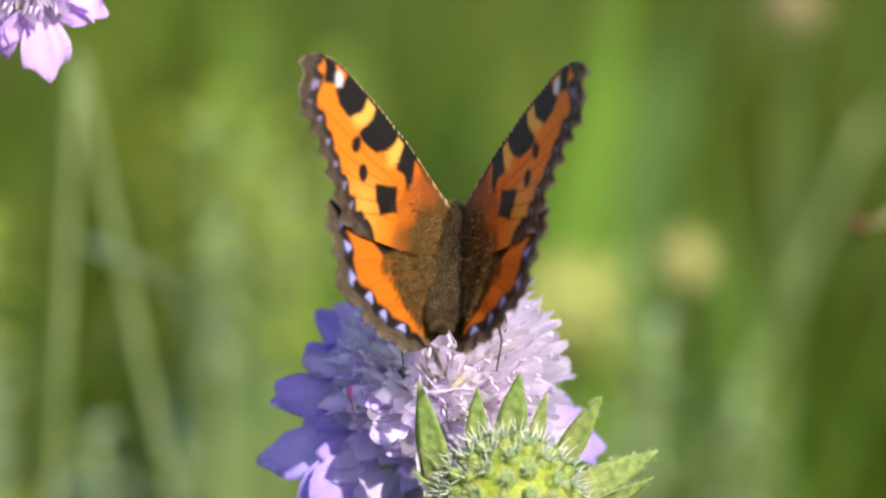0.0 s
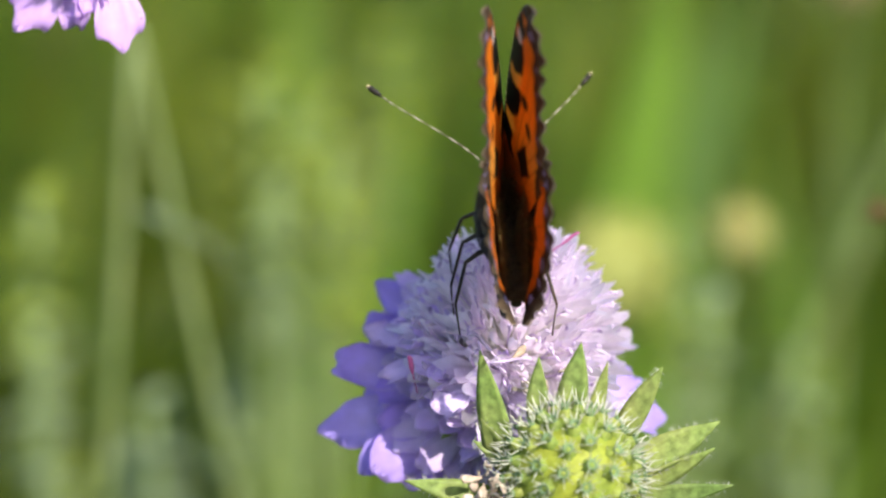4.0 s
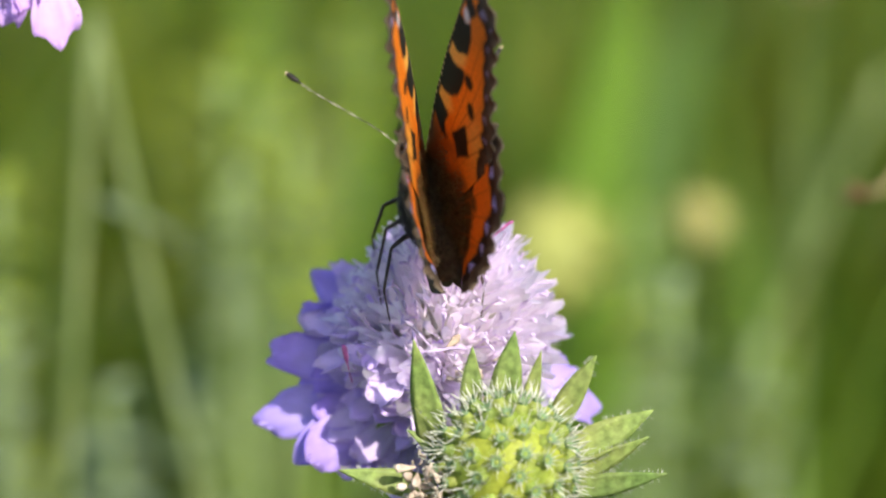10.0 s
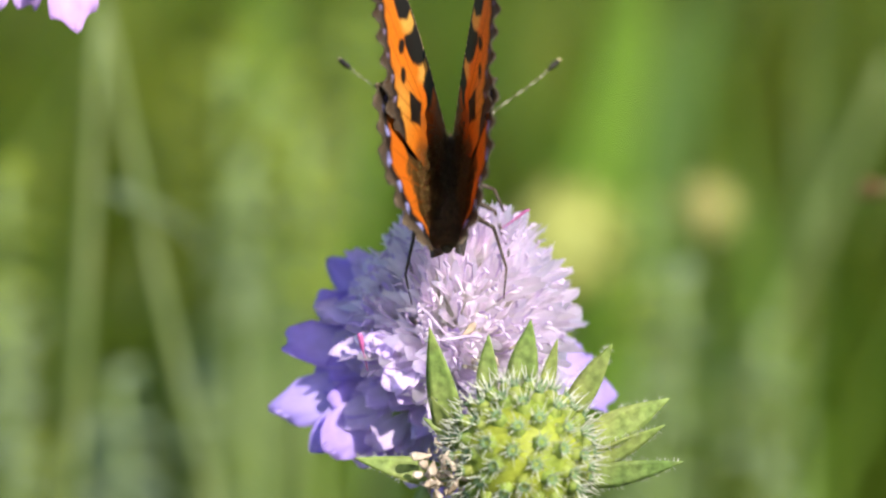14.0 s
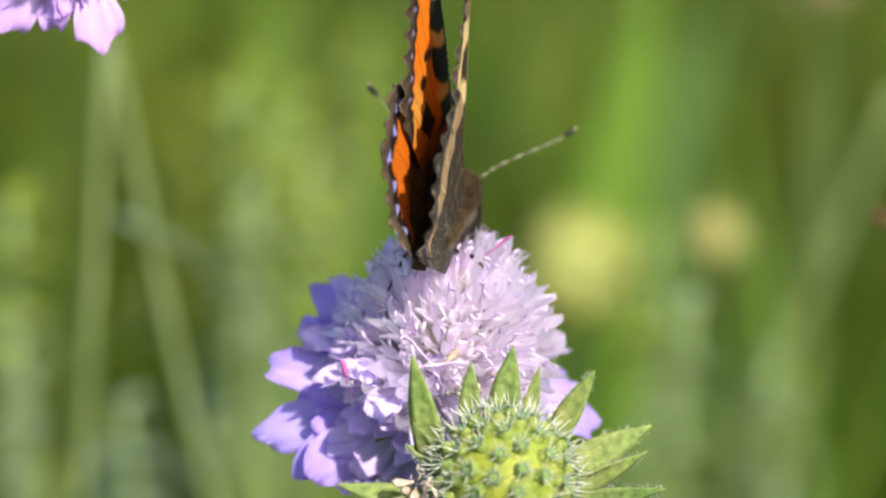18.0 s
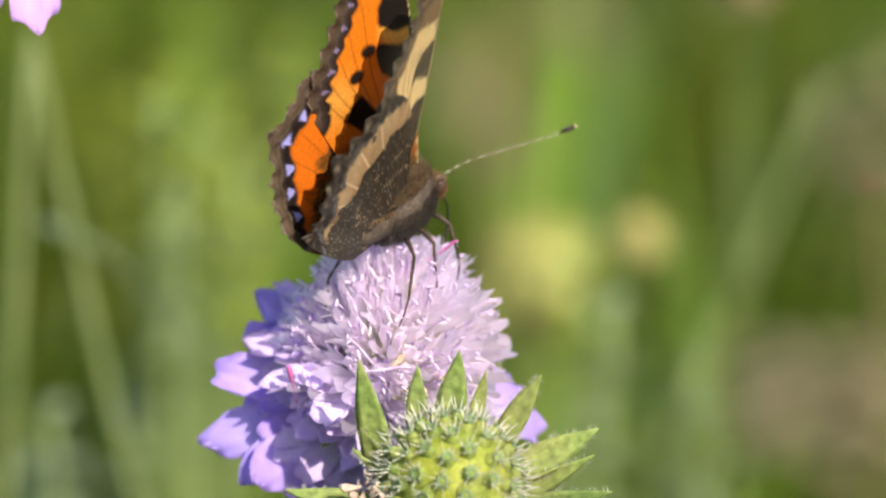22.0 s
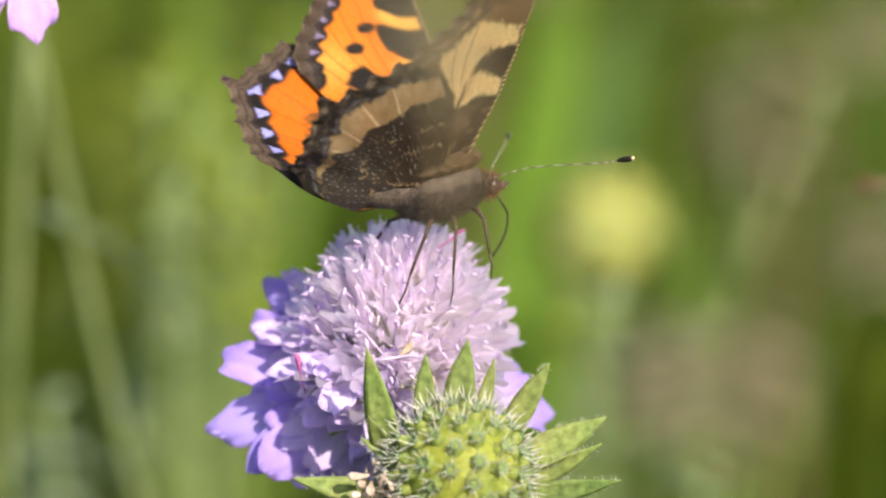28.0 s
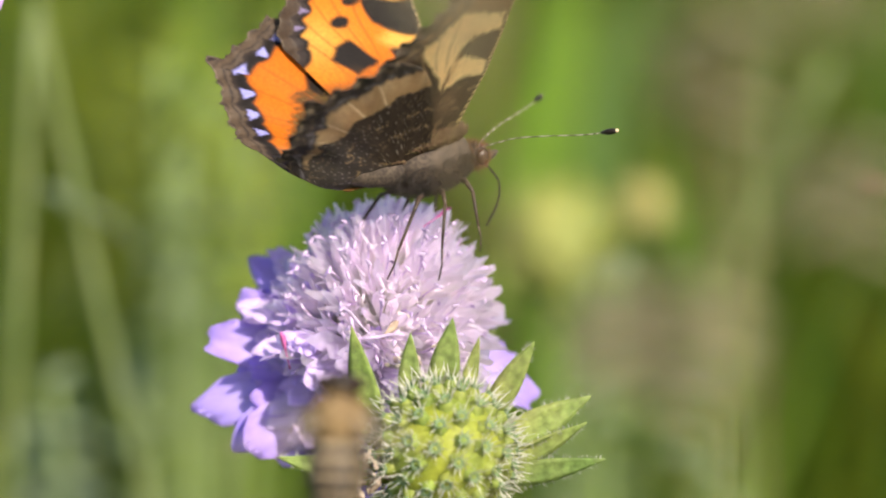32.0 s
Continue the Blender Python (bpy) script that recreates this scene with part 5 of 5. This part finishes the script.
# stalks and leaves standing behind
leafy_stem("wild_plant", (-0.0896, 0.19, 0), (-0.05413, 0.19, 0.43549), (0, 0), 0.95, M_STEM_PALE, "tall pale green bare stalk in the grass",
           leaves=((0.45, 60, 40, 5, 50), (0.55, 230, 36, 5, 55)))
leafy_stem("wild_plant", (0.0465, 0.19, 0), (-0.05406, 0.19, 0.43877), (-6.0, 0), 0.95, M_STEM_PALE, "slanting pale green stalk with a pale leaf",
           leaves=((0.865, 150, 9, 5, 30), (0.862, 10, 13, 6, -20)), leaf_mat=M_LEAF_PALE)
leafy_stem("wild_plant", (-0.0552, 0.42, 0), (0.1057, 0.42, 0.3813), (0, 0), 1.7, M_STEM_PALE, "long slanting pale stalk among grass",
           leaves=((0.50, 100, 40, 5, 50), (0.62, 280, 36, 5, 55)))
beige = seed_head("scabious_seed_head", pose(0.0860, 0.4100, 0.4080, 30, 0, 0), "withered straw-brown seed head on a thin stem", 230,
                  [(0, 0, -3), (0, -20, -60), (0, -150, -250), (0, -200, -350)], RING, fruits=46, radius=5.2, detail=False, flesh=M_BEIGE)


def broad_grass(foot, top, bow, width, mat, label):
    """A broad blade from the soil to its tip, facing the open, with a raised midrib."""
    ob = thing("broad_grass", pose(*foot), label, "grass", "broad grass blades")
    d = (Vector(top) - Vector(foot)) / MM
    side = Vector((d.z, 0, -d.x)).normalized()
    line = smooth_line([(0, 0, -5), (d.x * 0.4 + bow, d.y * 0.4, d.z * 0.45), (d.x * 0.8 + bow * 0.6, d.y * 0.8, d.z * 0.82), tuple(d)], 18)
    b = Build()
    verts, faces = [], []
    for i, p in enumerate(line):
        w = width / 2 * (1.0 if i < 12 else max(0.06, (18 - i) / 6.0))
        for q, h in ((-1, 0.0), (-0.5, 0.9), (0, 1.4), (0.5, 0.9), (1, 0.0), (0.5, 0.6), (0, 1.0), (-0.5, 0.6)):
            verts.append(p + side * (q * w) + Vector((0, h * 1.5 + 0.3 * math.sin(i * 0.9) * q, 0)))
    for i in range(18):
        for k in range(8):
            faces.append((i * 8 + k, i * 8 + (k + 1) % 8, (i + 1) * 8 + (k + 1) % 8, (i + 1) * 8 + k))
    b.add(verts, faces)
    part("blade", b.mesh("blade", mat), ob)
    b = Build()
    v, f = tube([p + Vector((0, 1.0, 0)) for p in line], [0.8 - 0.035 * i for i in range(19)], 6)
    b.add(v, f)
    part("midrib", b.mesh("midrib", M_STEM), ob, "paler midrib")


BROAD = "broad bright green upright grass blade"
BLUISH = "broad bluish-green grass blade"
for foot, top, bow, width, mat, label in (((-0.0235, 0.44, -0.005), (0.0483, 0.44, 0.4106), 0, 10, M_BLADE, BROAD),
                                           ((0.0606, 0.5, -0.005), (0.0421, 0.5, 0.3922), 3, 8, M_BLADE, BROAD),
                                           ((0.0058, 0.52, -0.005), (0.0585, 0.52, 0.409), 0, 11, M_BLADE, BROAD),
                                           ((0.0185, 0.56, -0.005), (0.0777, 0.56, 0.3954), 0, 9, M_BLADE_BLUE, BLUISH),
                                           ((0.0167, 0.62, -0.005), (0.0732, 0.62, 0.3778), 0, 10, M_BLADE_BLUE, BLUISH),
                                           ((-0.0461, 0.85, -0.005), (-0.0608, 0.85, 0.3491), 0, 14, M_BLADE, BROAD),
                                           ((-0.0559, 0.7, -0.005), (-0.014, 0.7, 0.3609), 4, 9, M_BLADE, BROAD),
                                           ((0.1613, 0.5, -0.005), (0.0787, 0.5, 0.3226), 0, 9, M_BLADE, BROAD)):
    broad_grass(foot, top, bow, width, mat, label)
HERBS = [((-0.0475, 0.46, 0.3759), M_LEAF_BRIGHT, 1.2),
         ((-0.0362, 0.48, 0.3634), M_LEAF_BRIGHT, 1.3),
         ((-0.0423, 0.46, 0.3565), M_LEAF_BRIGHT, 1.1),
         ((-0.0316, 0.5, 0.3358), M_LEAF_BRIGHT, 1.2),
         ((-0.0366, 0.48, 0.3305), M_LEAF, 1.0),
         ((-0.0444, 0.42, 0.3548), M_LEAF_PALE, 0.9),
         ((-0.0657, 0.34, 0.3224), M_LEAF_PALE, 1.0),
         ((-0.0738, 0.36, 0.3098), M_LEAF_PALE, 0.9),
         ((-0.0876, 0.33, 0.3487), M_LEAF_PALE, 0.8),
         ((-0.0966, 0.4, 0.3557), M_LEAF_BRIGHT, 0.9),
         ((-0.0468, 0.32, 0.3454), M_LEAF_PALE, 0.8),
         ((-0.0839, 0.34, 0.3112), M_LEAF_BRIGHT, 0.8),
         ((-0.041, 0.45, 0.3184), M_LEAF, 1.0),
         ((-0.0222, 0.6, 0.3557), M_LEAF_BRIGHT, 1.2),
         ((0.0507, 0.44, 0.3377), M_LEAF, 0.9),
         ((0.0536, 0.42, 0.3265), M_LEAF_PALE, 0.7),
         ((0.0427, 0.36, 0.3149), M_LEAF_PALE, 0.7),
         ((0.0793, 0.5, 0.2942), M_LEAF, 0.9),
         ((-0.04, 0.3, 0.40593), M_LEAF_BRIGHT, 0.8),
         ((-0.03331, 0.32, 0.39664), M_LEAF_BRIGHT, 0.8),
         ((-0.02401, 0.28, 0.39691), M_LEAF_BRIGHT, 0.7),
         ((-0.02315, 0.3, 0.38334), M_LEAF_BRIGHT, 0.7),
         ((-0.03535, 0.28, 0.3903), M_LEAF_PALE, 0.5),
         ((-0.07918, 0.26, 0.39284), M_LEAF_BRIGHT, 0.7),
         ((-0.08095, 0.26, 0.36796), M_LEAF_PALE, 0.6),
         ((-0.05733, 0.24, 0.35912), M_LEAF_PALE, 0.7),
         ((0.04687, 0.26, 0.37232), M_LEAF_PALE, 0.5),
         ((0.06562, 0.3, 0.35112), M_LEAF_PALE, 0.7),
         ((0.04415, 0.34, 0.36781), M_LEAF_BRIGHT, 0.6)]
for k, (top, mat, size) in enumerate(HERBS):
    rng = random.Random(400 + k)
    leaves = [(0.84 + 0.16 * q / 11, q * 137 + rng.uniform(-20, 20), size * rng.uniform(9, 17), size * rng.uniform(5, 9), rng.uniform(5, 40)) for q in range(12)]
    leafy_stem("meadow_herb", (top[0] + rng.uniform(-0.01, 0.01), top[1] + 0.02, 0), top, (rng.uniform(-5, 5), 3), 0.9, M_STEM, "leafy green meadow herb", leaves, "meadow herbs", mat)

panicle = seed_panicle(pose(0.045, -0.178, 0), [(-21.2, 0.0, 502.1, 1.8), (-22.3, 2.0, 499.3, 1.1), (-25.1, 0.0, 484.6, 2.0), (-21.7, -2.0, 486.6, 1.5), (-27.6, 2.0, 485.8, 1.2), (-12.8, 1.0, 493.5, 1.6), (-14.4, -1.0, 506.7, 1.3)], 7,
                       "straw-coloured quaking grass with flat spikelets, swaying in the wind")
wisp = seed_panicle(pose(0.012, -0.1918, 0), [(-7.4, 0, 507.6, 0.9), (-9.6, 0.9, 510.7, 1.0), (-3.0, 0.5, 514.0, 0.9)], 8,
                    "thin straw-coloured quaking grass swaying before the flower")
butterfly_ob, WINGS, LEGS, ANTENNAE = butterfly()
bee = honey_bee()

# Butterfly rows: seconds, place of the body (mm, from 0.45 m above the soil), turn, tilt, lean, lift of the left and right wings,
# twist and sweep of the forewings, rise of the left hindwing, sweep of the hindwings, rise of the right hindwing (degrees)
BUTTERFLY = [
    (0, 4.24, -14.60, 0.29, -6.8, 35.0, -0.0, 62.0, 59.9, 8.2, -6.8, -2.3, -1.5, -1.3),
    (0.5, 3.37, -13.56, -0.05, -5.5, 32.9, -0.2, 54.0, 52.8, 7.3, -7.7, -2.8, -3.6, -2.1),
    (1, 1.96, -12.54, -0.49, -3.0, 31.7, -1.2, 43.3, 45.9, 7.5, -8.6, -1.3, -6.2, -1.6),
    (1.5, 0.63, -13.40, 0.11, -3.2, 28.6, -3.6, 65.7, 50.5, 7.1, -7.3, -4.8, -4.3, -0.3),
    (2, 1.63, -14.80, 0.50, 5.0, 36.2, 0.5, 80.1, 87.4, 8.0, -1.2, -0.0, 0.0, 0.0),
    (3, 5.82, -14.58, 0.70, 5.1, 38.6, 1.5, 82.0, 90.2, 9.0, -0.6, -0.0, 0.0, 0.0),
    (6, 2.09, -14.99, -0.19, 10.6, 40.8, 2.0, 69.1, 86.6, 9.4, -6.1, -0.1, 1.4, -1.8),
    (7, 2.83, -14.60, -0.08, 10.1, 47.8, -0.4, 68.1, 85.9, 7.8, -1.8, -0.6, 5.6, -1.3),
    (8, 1.63, -14.88, 0.87, 3.7, 42.3, -4.1, 64.6, 73.5, 7.2, -1.6, -2.3, 4.2, -0.8),
    (8.5, 1.37, -14.59, 1.04, 6.1, 41.0, -4.4, 67.4, 72.3, 7.0, -2.9, -2.1, 3.1, 0.2),
    (9, 0.88, -14.26, 0.82, 5.6, 30.8, -1.6, 79.9, 77.7, 8.9, -4.3, -2.0, 2.1, 1.2),
    (9.5, 0.62, -14.43, 2.22, 7.5, 42.7, 0.8, 77.5, 83.3, 8.8, -3.8, -1.5, 3.5, 1.1),
    (10, 1.30, -13.14, 0.91, 9.9, 36.8, 0.1, 75.4, 83.0, 8.8, -3.4, -1.0, 4.9, 1.1),
    (11, 1.62, -12.87, 0.77, 6.6, 34.3, -1.0, 77.9, 80.4, 8.5, -5.2, -1.0, 3.1, 0.2),
    (12, 0.63, -12.34, 1.40, 5.7, 33.4, -2.5, 82.3, 83.2, 10.2, -6.2, -0.9, 2.2, 0.9),
    (13, 2.01, -12.21, 1.57, 0.7, 33.1, -0.6, 76.3, 75.0, 7.8, -2.3, -2.7, 5.7, -0.2),
    (14, 1.89, -12.52, 2.26, -4.2, 27.9, -4.9, 80.2, 74.3, 7.3, -2.6, -3.5, 4.9, -0.3),
    (14.5, 2.00, -12.52, 3.14, -2.0, 24.5, -6.0, 85.4, 81.3, 7.2, -2.9, -3.3, 4.2, -0.7),
    (16.5, 3.43, -8.75, 2.09, -9.5, 15.7, 5.3, 75.3, 88.7, 2.9, -4.1, -2.6, 1.1, -2.1),
    (17, 3.28, -8.71, 2.26, -15.4, 20.0, 7.3, 82.7, 86.4, 1.9, -4.4, -2.4, 0.3, -2.5),
    (18, -0.01, -8.70, 2.03, -10.8, 18.3, 4.9, 82.1, 88.5, 5.1, -4.9, -2.9, 0.7, 0.2),
    (19, 0.81, -8.50, 1.99, -19.2, 24.3, 0.0, 91.0, 79.2, 3.1, -4.9, -2.5, 0.8, -5.3),
    (20, 1.53, -8.62, 2.74, -21.2, 26.8, 1.6, 93.6, 74.9, 7.3, -7.9, -1.4, 0.7, -2.4),
    (21, 0.00, -9.14, 2.46, -30.4, 21.6, 3.3, 89.9, 76.5, 3.1, -5.1, -0.5, 0.6, -8.9),
    (22, -0.23, -9.40, 3.96, -36.8, 19.8, 1.8, 93.4, 67.5, 10.6, -5.4, -1.7, 2.9, 3.7),
    (23, 0.05, -9.22, 4.70, -44.4, 19.6, 1.5, 87.4, 65.9, 10.3, -6.5, -0.9, 0.3, -1.6),
    (24, -0.25, -8.54, 5.05, -49.9, 14.0, 0.1, 70.5, 58.2, 3.0, 0.6, 3.5, -0.6, -5.1),
    (25, -1.67, -10.02, 5.13, -50.7, 18.9, -1.5, 89.9, 51.2, 8.1, -4.8, -2.8, -0.8, -3.4),
    (28, 1.85, -9.07, 6.92, -64.2, 5.5, -1.8, 46.5, 52.5, 6.0, -2.4, -3.0, 1.5, 1.3),
    (29, 0.04, -9.29, 6.46, -65.4, 6.5, -1.5, 53.5, 61.5, 8.2, 0.5, -4.2, 5.4, -1.0),
    (30, 0.90, -11.43, 7.87, -66.0, 7.7, -1.8, 43.3, 35.3, 5.1, -0.8, -6.0, 0.5, -6.0),
    (31, 1.10, -9.81, 7.55, -67.6, 12.0, -1.6, 43.8, 39.0, 4.5, -0.6, -3.0, 1.1, -6.6),
    (32, -0.01, -10.10, 7.10, -65.5, 10.3, -1.2, 48.9, 47.4, 5.6, -1.5, -4.5, 3.0, -2.3),
]
# Antennae: seconds, then outwards, forwards and up
ANTENNA_LEFT = [(0, 0.70, 0.66, 0.10), (1.5, 0.74, 0.62, 0.20), (2, 0.77, 0.62, 0.14), (3, 0.77, 0.63, 0.10), (6, 0.81, 0.59, 0.09), (7, 0.70, 0.72, 0.04), (9, 0.75, 0.65, 0.12), (10, 0.75, 0.64, 0.13), (11, 0.76, 0.63, 0.15), (12, 0.74, 0.64, 0.18), (13, 0.69, 0.71, 0.16), (14, 0.70, 0.67, 0.25), (17, 0.72, 0.60, 0.30), (25, 0.78, 0.60, 0.10), (28, 0.81, 0.59, 0.02), (29, 0.81, 0.58, 0.03), (30, 0.66, 0.75, 0.05), (31, 0.64, 0.77, 0.06), (32, 0.61, 0.79, 0.00)]
ANTENNA_RIGHT = [(0, 0.54, 0.84, 0.04), (1, 0.53, 0.85, 0.03), (2, 0.58, 0.81, -0.04), (3, 0.60, 0.80, 0.00), (7, 0.64, 0.76, 0.07), (9, 0.58, 0.81, 0.05), (10, 0.60, 0.79, 0.15), (11, 0.60, 0.80, 0.09), (12, 0.61, 0.78, 0.09), (13, 0.68, 0.72, 0.11), (14, 0.64, 0.76, 0.03), (17, 0.52, 0.85, 0.02), (18, 0.55, 0.83, 0.02), (19, 0.55, 0.83, 0.01), (20, 0.58, 0.80, -0.14), (21, 0.44, 0.90, -0.01), (22, 0.51, 0.86, -0.02), (23, 0.84, 0.45, 0.31), (24, 0.82, 0.50, 0.26), (25, 0.75, 0.66, 0.08), (28, 0.81, 0.57, 0.15), (29, 0.77, 0.61, 0.16), (30, 0.83, 0.54, 0.12), (31, 0.83, 0.53, 0.17), (32, 0.83, 0.55, 0.11)]


# Wind: seconds, sideways and upwards in millimetres, rows of walk() for each swaying plant
PURPLE_SWAY = [(0, -2.3, -1.1), (0.5, -2.9, -1.9), (1, -0.6, -0.6), (1.5, 1.6, -0.1), (2, 2.5, -1.2), (2.5, 2.1, -1.7), (3, 0.5, -1.9), (3.5, -0.2, -1.7), (5.5, -0.7, -0.4), (6, -1.3, -1.6), (6.5, -2.2, -1.9), (7, -2.2, -1.5), (7.5, -1.6, -1.1), (8, -1.0, -1.3), (8.5, -0.1, -0.7), (9, 0.0, 0.0), (9.5, -1.5, -0.6), (10, -2.9, -2.1), (10.5, -2.9, -2.5), (11, -2.1, -1.4), (11.5, -1.3, -0.5), (12, -0.3, 0.0), (12.5, -0.4, 0.0), (13, -1.5, -1.0), (13.5, -2.0, -1.2), (14, -1.9, -1.5), (14.5, -1.5, -1.1), (16.5, -1.1, -0.5), (17, -1.0, -1.4), (17.5, -1.2, -1.7), (18, 0.2, -1.0), (18.5, 1.5, 0.7), (19, 1.8, -0.0), (19.5, -0.4, -2.0), (20, -1.9, -2.4), (20.5, -2.4, -1.6), (21, -1.4, -1.2), (21.5, 2.4, -1.1), (22, 1.7, 1.9), (22.5, -2.0, 3.2), (23, -2.9, 1.5), (23.5, -1.2, 0.4), (24, -1.0, -0.7), (24.5, -1.3, -2.6), (25, -2.3, -3.1), (25.5, -3.2, 0.0), (27.5, 1.2, 0.4), (28, 1.4, -0.4), (29, -3.0, 0.7), (30, -2.5, 1.3), (31, 0.2, -1.8), (32, -3.6, 0.6)]
YELLOW_SWAY = [(0, 6.0, -3.9), (6, 2.5, -0.7), (9, 0.0, 0.0), (13, 0.4, -0.6), (17, 2.9, 0.2), (18.5, 1.8, 0.6), (19, 10.5, 1.0), (19.5, 34.1, 1.8), (20, 40.8, 6.9), (20.5, 8.3, 6.0), (21, -4.7, 3.8), (21.5, 0.6, 3.8), (22, 10.3, -0.7), (22.5, 45.7, 7.1), (23, 46.0, 12.0), (23.5, 18.4, 1.5), (24, 6.7, -0.4), (24.5, -2.5, -2.3), (25, 11.7, 1.3), (25.5, 23.6, 2.7), (27.5, 11.6, 2.1), (28, 24.4, 7.0), (28.5, 20.1, 5.0), (29, 10.4, -0.8), (29.5, 9.2, -3.2), (30, 9.7, 0.2), (30.5, 15.2, 4.1), (31, 16.8, 4.4), (31.5, 12.2, 3.2), (32, 12.4, -0.5)]
BROWN_SWAY = [(0, 3.3, 1.3), (6, -2.7, -1.3), (9, 0.1, -0.0), (13, 1.2, -0.6), (17, 2.8, -1.8), (19, 1.4, 0.6), (21, 9.1, 5.8), (22, 11.0, 4.3), (22.5, 8.6, 1.5), (23, 6.5, 1.8), (24, 4.7, 3.5), (25, 5.6, 3.5), (28, 11.0, 1.8), (29, 10.0, 2.1), (30, 14.4, 1.2), (31, 12.4, -0.3), (32, 10.7, -1.1)]
PANICLE_SWAY = [(0, -80, -12), (18.2, -70, -8), (19.0, -42, 0), (19.5, -30, 0), (20.0, -18, 1), (20.5, -3, 0), (21, 8, -2), (22, 7, -0.3), (22.5, 6, 0.4), (23, -1, -0.3), (24, 1.1, 6.5), (24.5, 3, 8.7), (25, 1.3, 7),
                (27.5, -0.5, 2.2), (28, 0, 0), (29, 1, 1.8), (30, 0, 3), (31, -0.5, 2.5), (32, -3.2, 1.7)]
WISP_SWAY = [(0, -60, -10), (18.2, -50, -6), (19.0, -19, -2), (19.5, -6, -6), (20.0, -6.5, 0), (20.5, 0.5, -3), (21, 4, -3), (22.5, 0.5, -3), (23, -1.5, 0.5), (24, 2, 2), (25, 3, 0),
             (27.5, 0.5, -1), (28, 0, 0), (29, 1, 1), (30, -0.8, 1.5), (31, 0, 1.5), (32, 0.5, 1.5)]


def swayed(mm_x, mm_z=0.0):
    """A plant pushed sideways and lifted by the wind."""
    return Matrix.Translation((mm_x * MM, 0, mm_z * MM))


def motions():
    # the flower and its seed head lean together
    for ob in (flower, seedhead):
        home = ob.matrix_basis.copy()
        walk(ob, [(t, swayed(s) @ home) for t, _, _, s in WALK])
    home = purple.matrix_basis.copy()
    walk(purple, [(t, swayed(x, z) @ home) for t, x, z in PURPLE_SWAY])
    home = yellow.matrix_basis.copy()
    walk(yellow, [(t, swayed(x, z) @ home) for t, x, z in YELLOW_SWAY])
    walk(butterfly_ob, [(r[0], pose(r[1] * MM, r[2] * MM, 0.45 + r[3] * MM, r[5], r[6], r[4])) for r in BUTTERFLY])
    for w, side, kind in WINGS:
        rows = []
        for r in BUTTERFLY:
            lift = r[8] if side > 0 else r[7]
            if kind == "fore":
                m = pose(side * 1.3 * MM, 0, 0.8 * MM, 0, -side * lift, 0) @ pose(0, 0, 0, r[9], 0, side * r[10])
            else:
                m = pose(side * 1.3 * MM, 0, 0.5 * MM, 0, -side * (lift + (max(-3.0, min(-1.2, r[11])) if side < 0 else min(-1.2, r[13]))), 0) @ pose(0, 0, 0, 0, 0, side * r[12])
            rows.append((r[0], m))
        walk(w, rows)
    for an, side, home in ANTENNAE:
        rows = []
        for t, out, ahead, up in ANTENNA_LEFT if side < 0 else ANTENNA_RIGHT:
            turn = home.rotation_difference(Vector((side * out, ahead, up)))
            rows.append((t, Matrix.Translation(an.location) @ turn.to_matrix().to_4x4()))
        walk(an, rows)
    for leg, at in LEGS:
        walk(leg, [(r[0], pose(at[0] * MM, at[1] * MM, at[2] * MM, -r[5] * 0.9, 0, 0)) for r in BUTTERFLY])
    walk(bee, [(0.0, pose(0.09, -0.10, 0.36, 30, 0, 60)), (29.0, pose(0.06, -0.08, 0.38, 40, 0, 40)), (31.0, pose(0.0075, -0.0720, 0.4220, 58, 0, 14)),
               (31.4, pose(0.00155, -0.069, 0.43591, 62, 0, 6)), (31.5, pose(0.00145, -0.069, 0.43917, 62, 0, 6)), (31.6, pose(0.00108, -0.069, 0.44016, 62, 0, 4.0)),
               (31.7, pose(-0.00064, -0.069, 0.44363, 62, 0, 2.0)), (31.8, pose(-0.00178, -0.069, 0.44522, 62, 0, -0.0)), (31.9, pose(-0.00277, -0.069, 0.44659, 62, 0, -2.0)), (32.0, pose(-0.00293, -0.069, 0.44745, 62, 0, -4.0))])
    for ob, sway in ((panicle, PANICLE_SWAY), (wisp, WISP_SWAY), (brown, BROWN_SWAY)):
        home = ob.matrix_basis.copy()
        walk(ob, [(t, swayed(x, z) @ home) for t, x, z in sway])


motions()
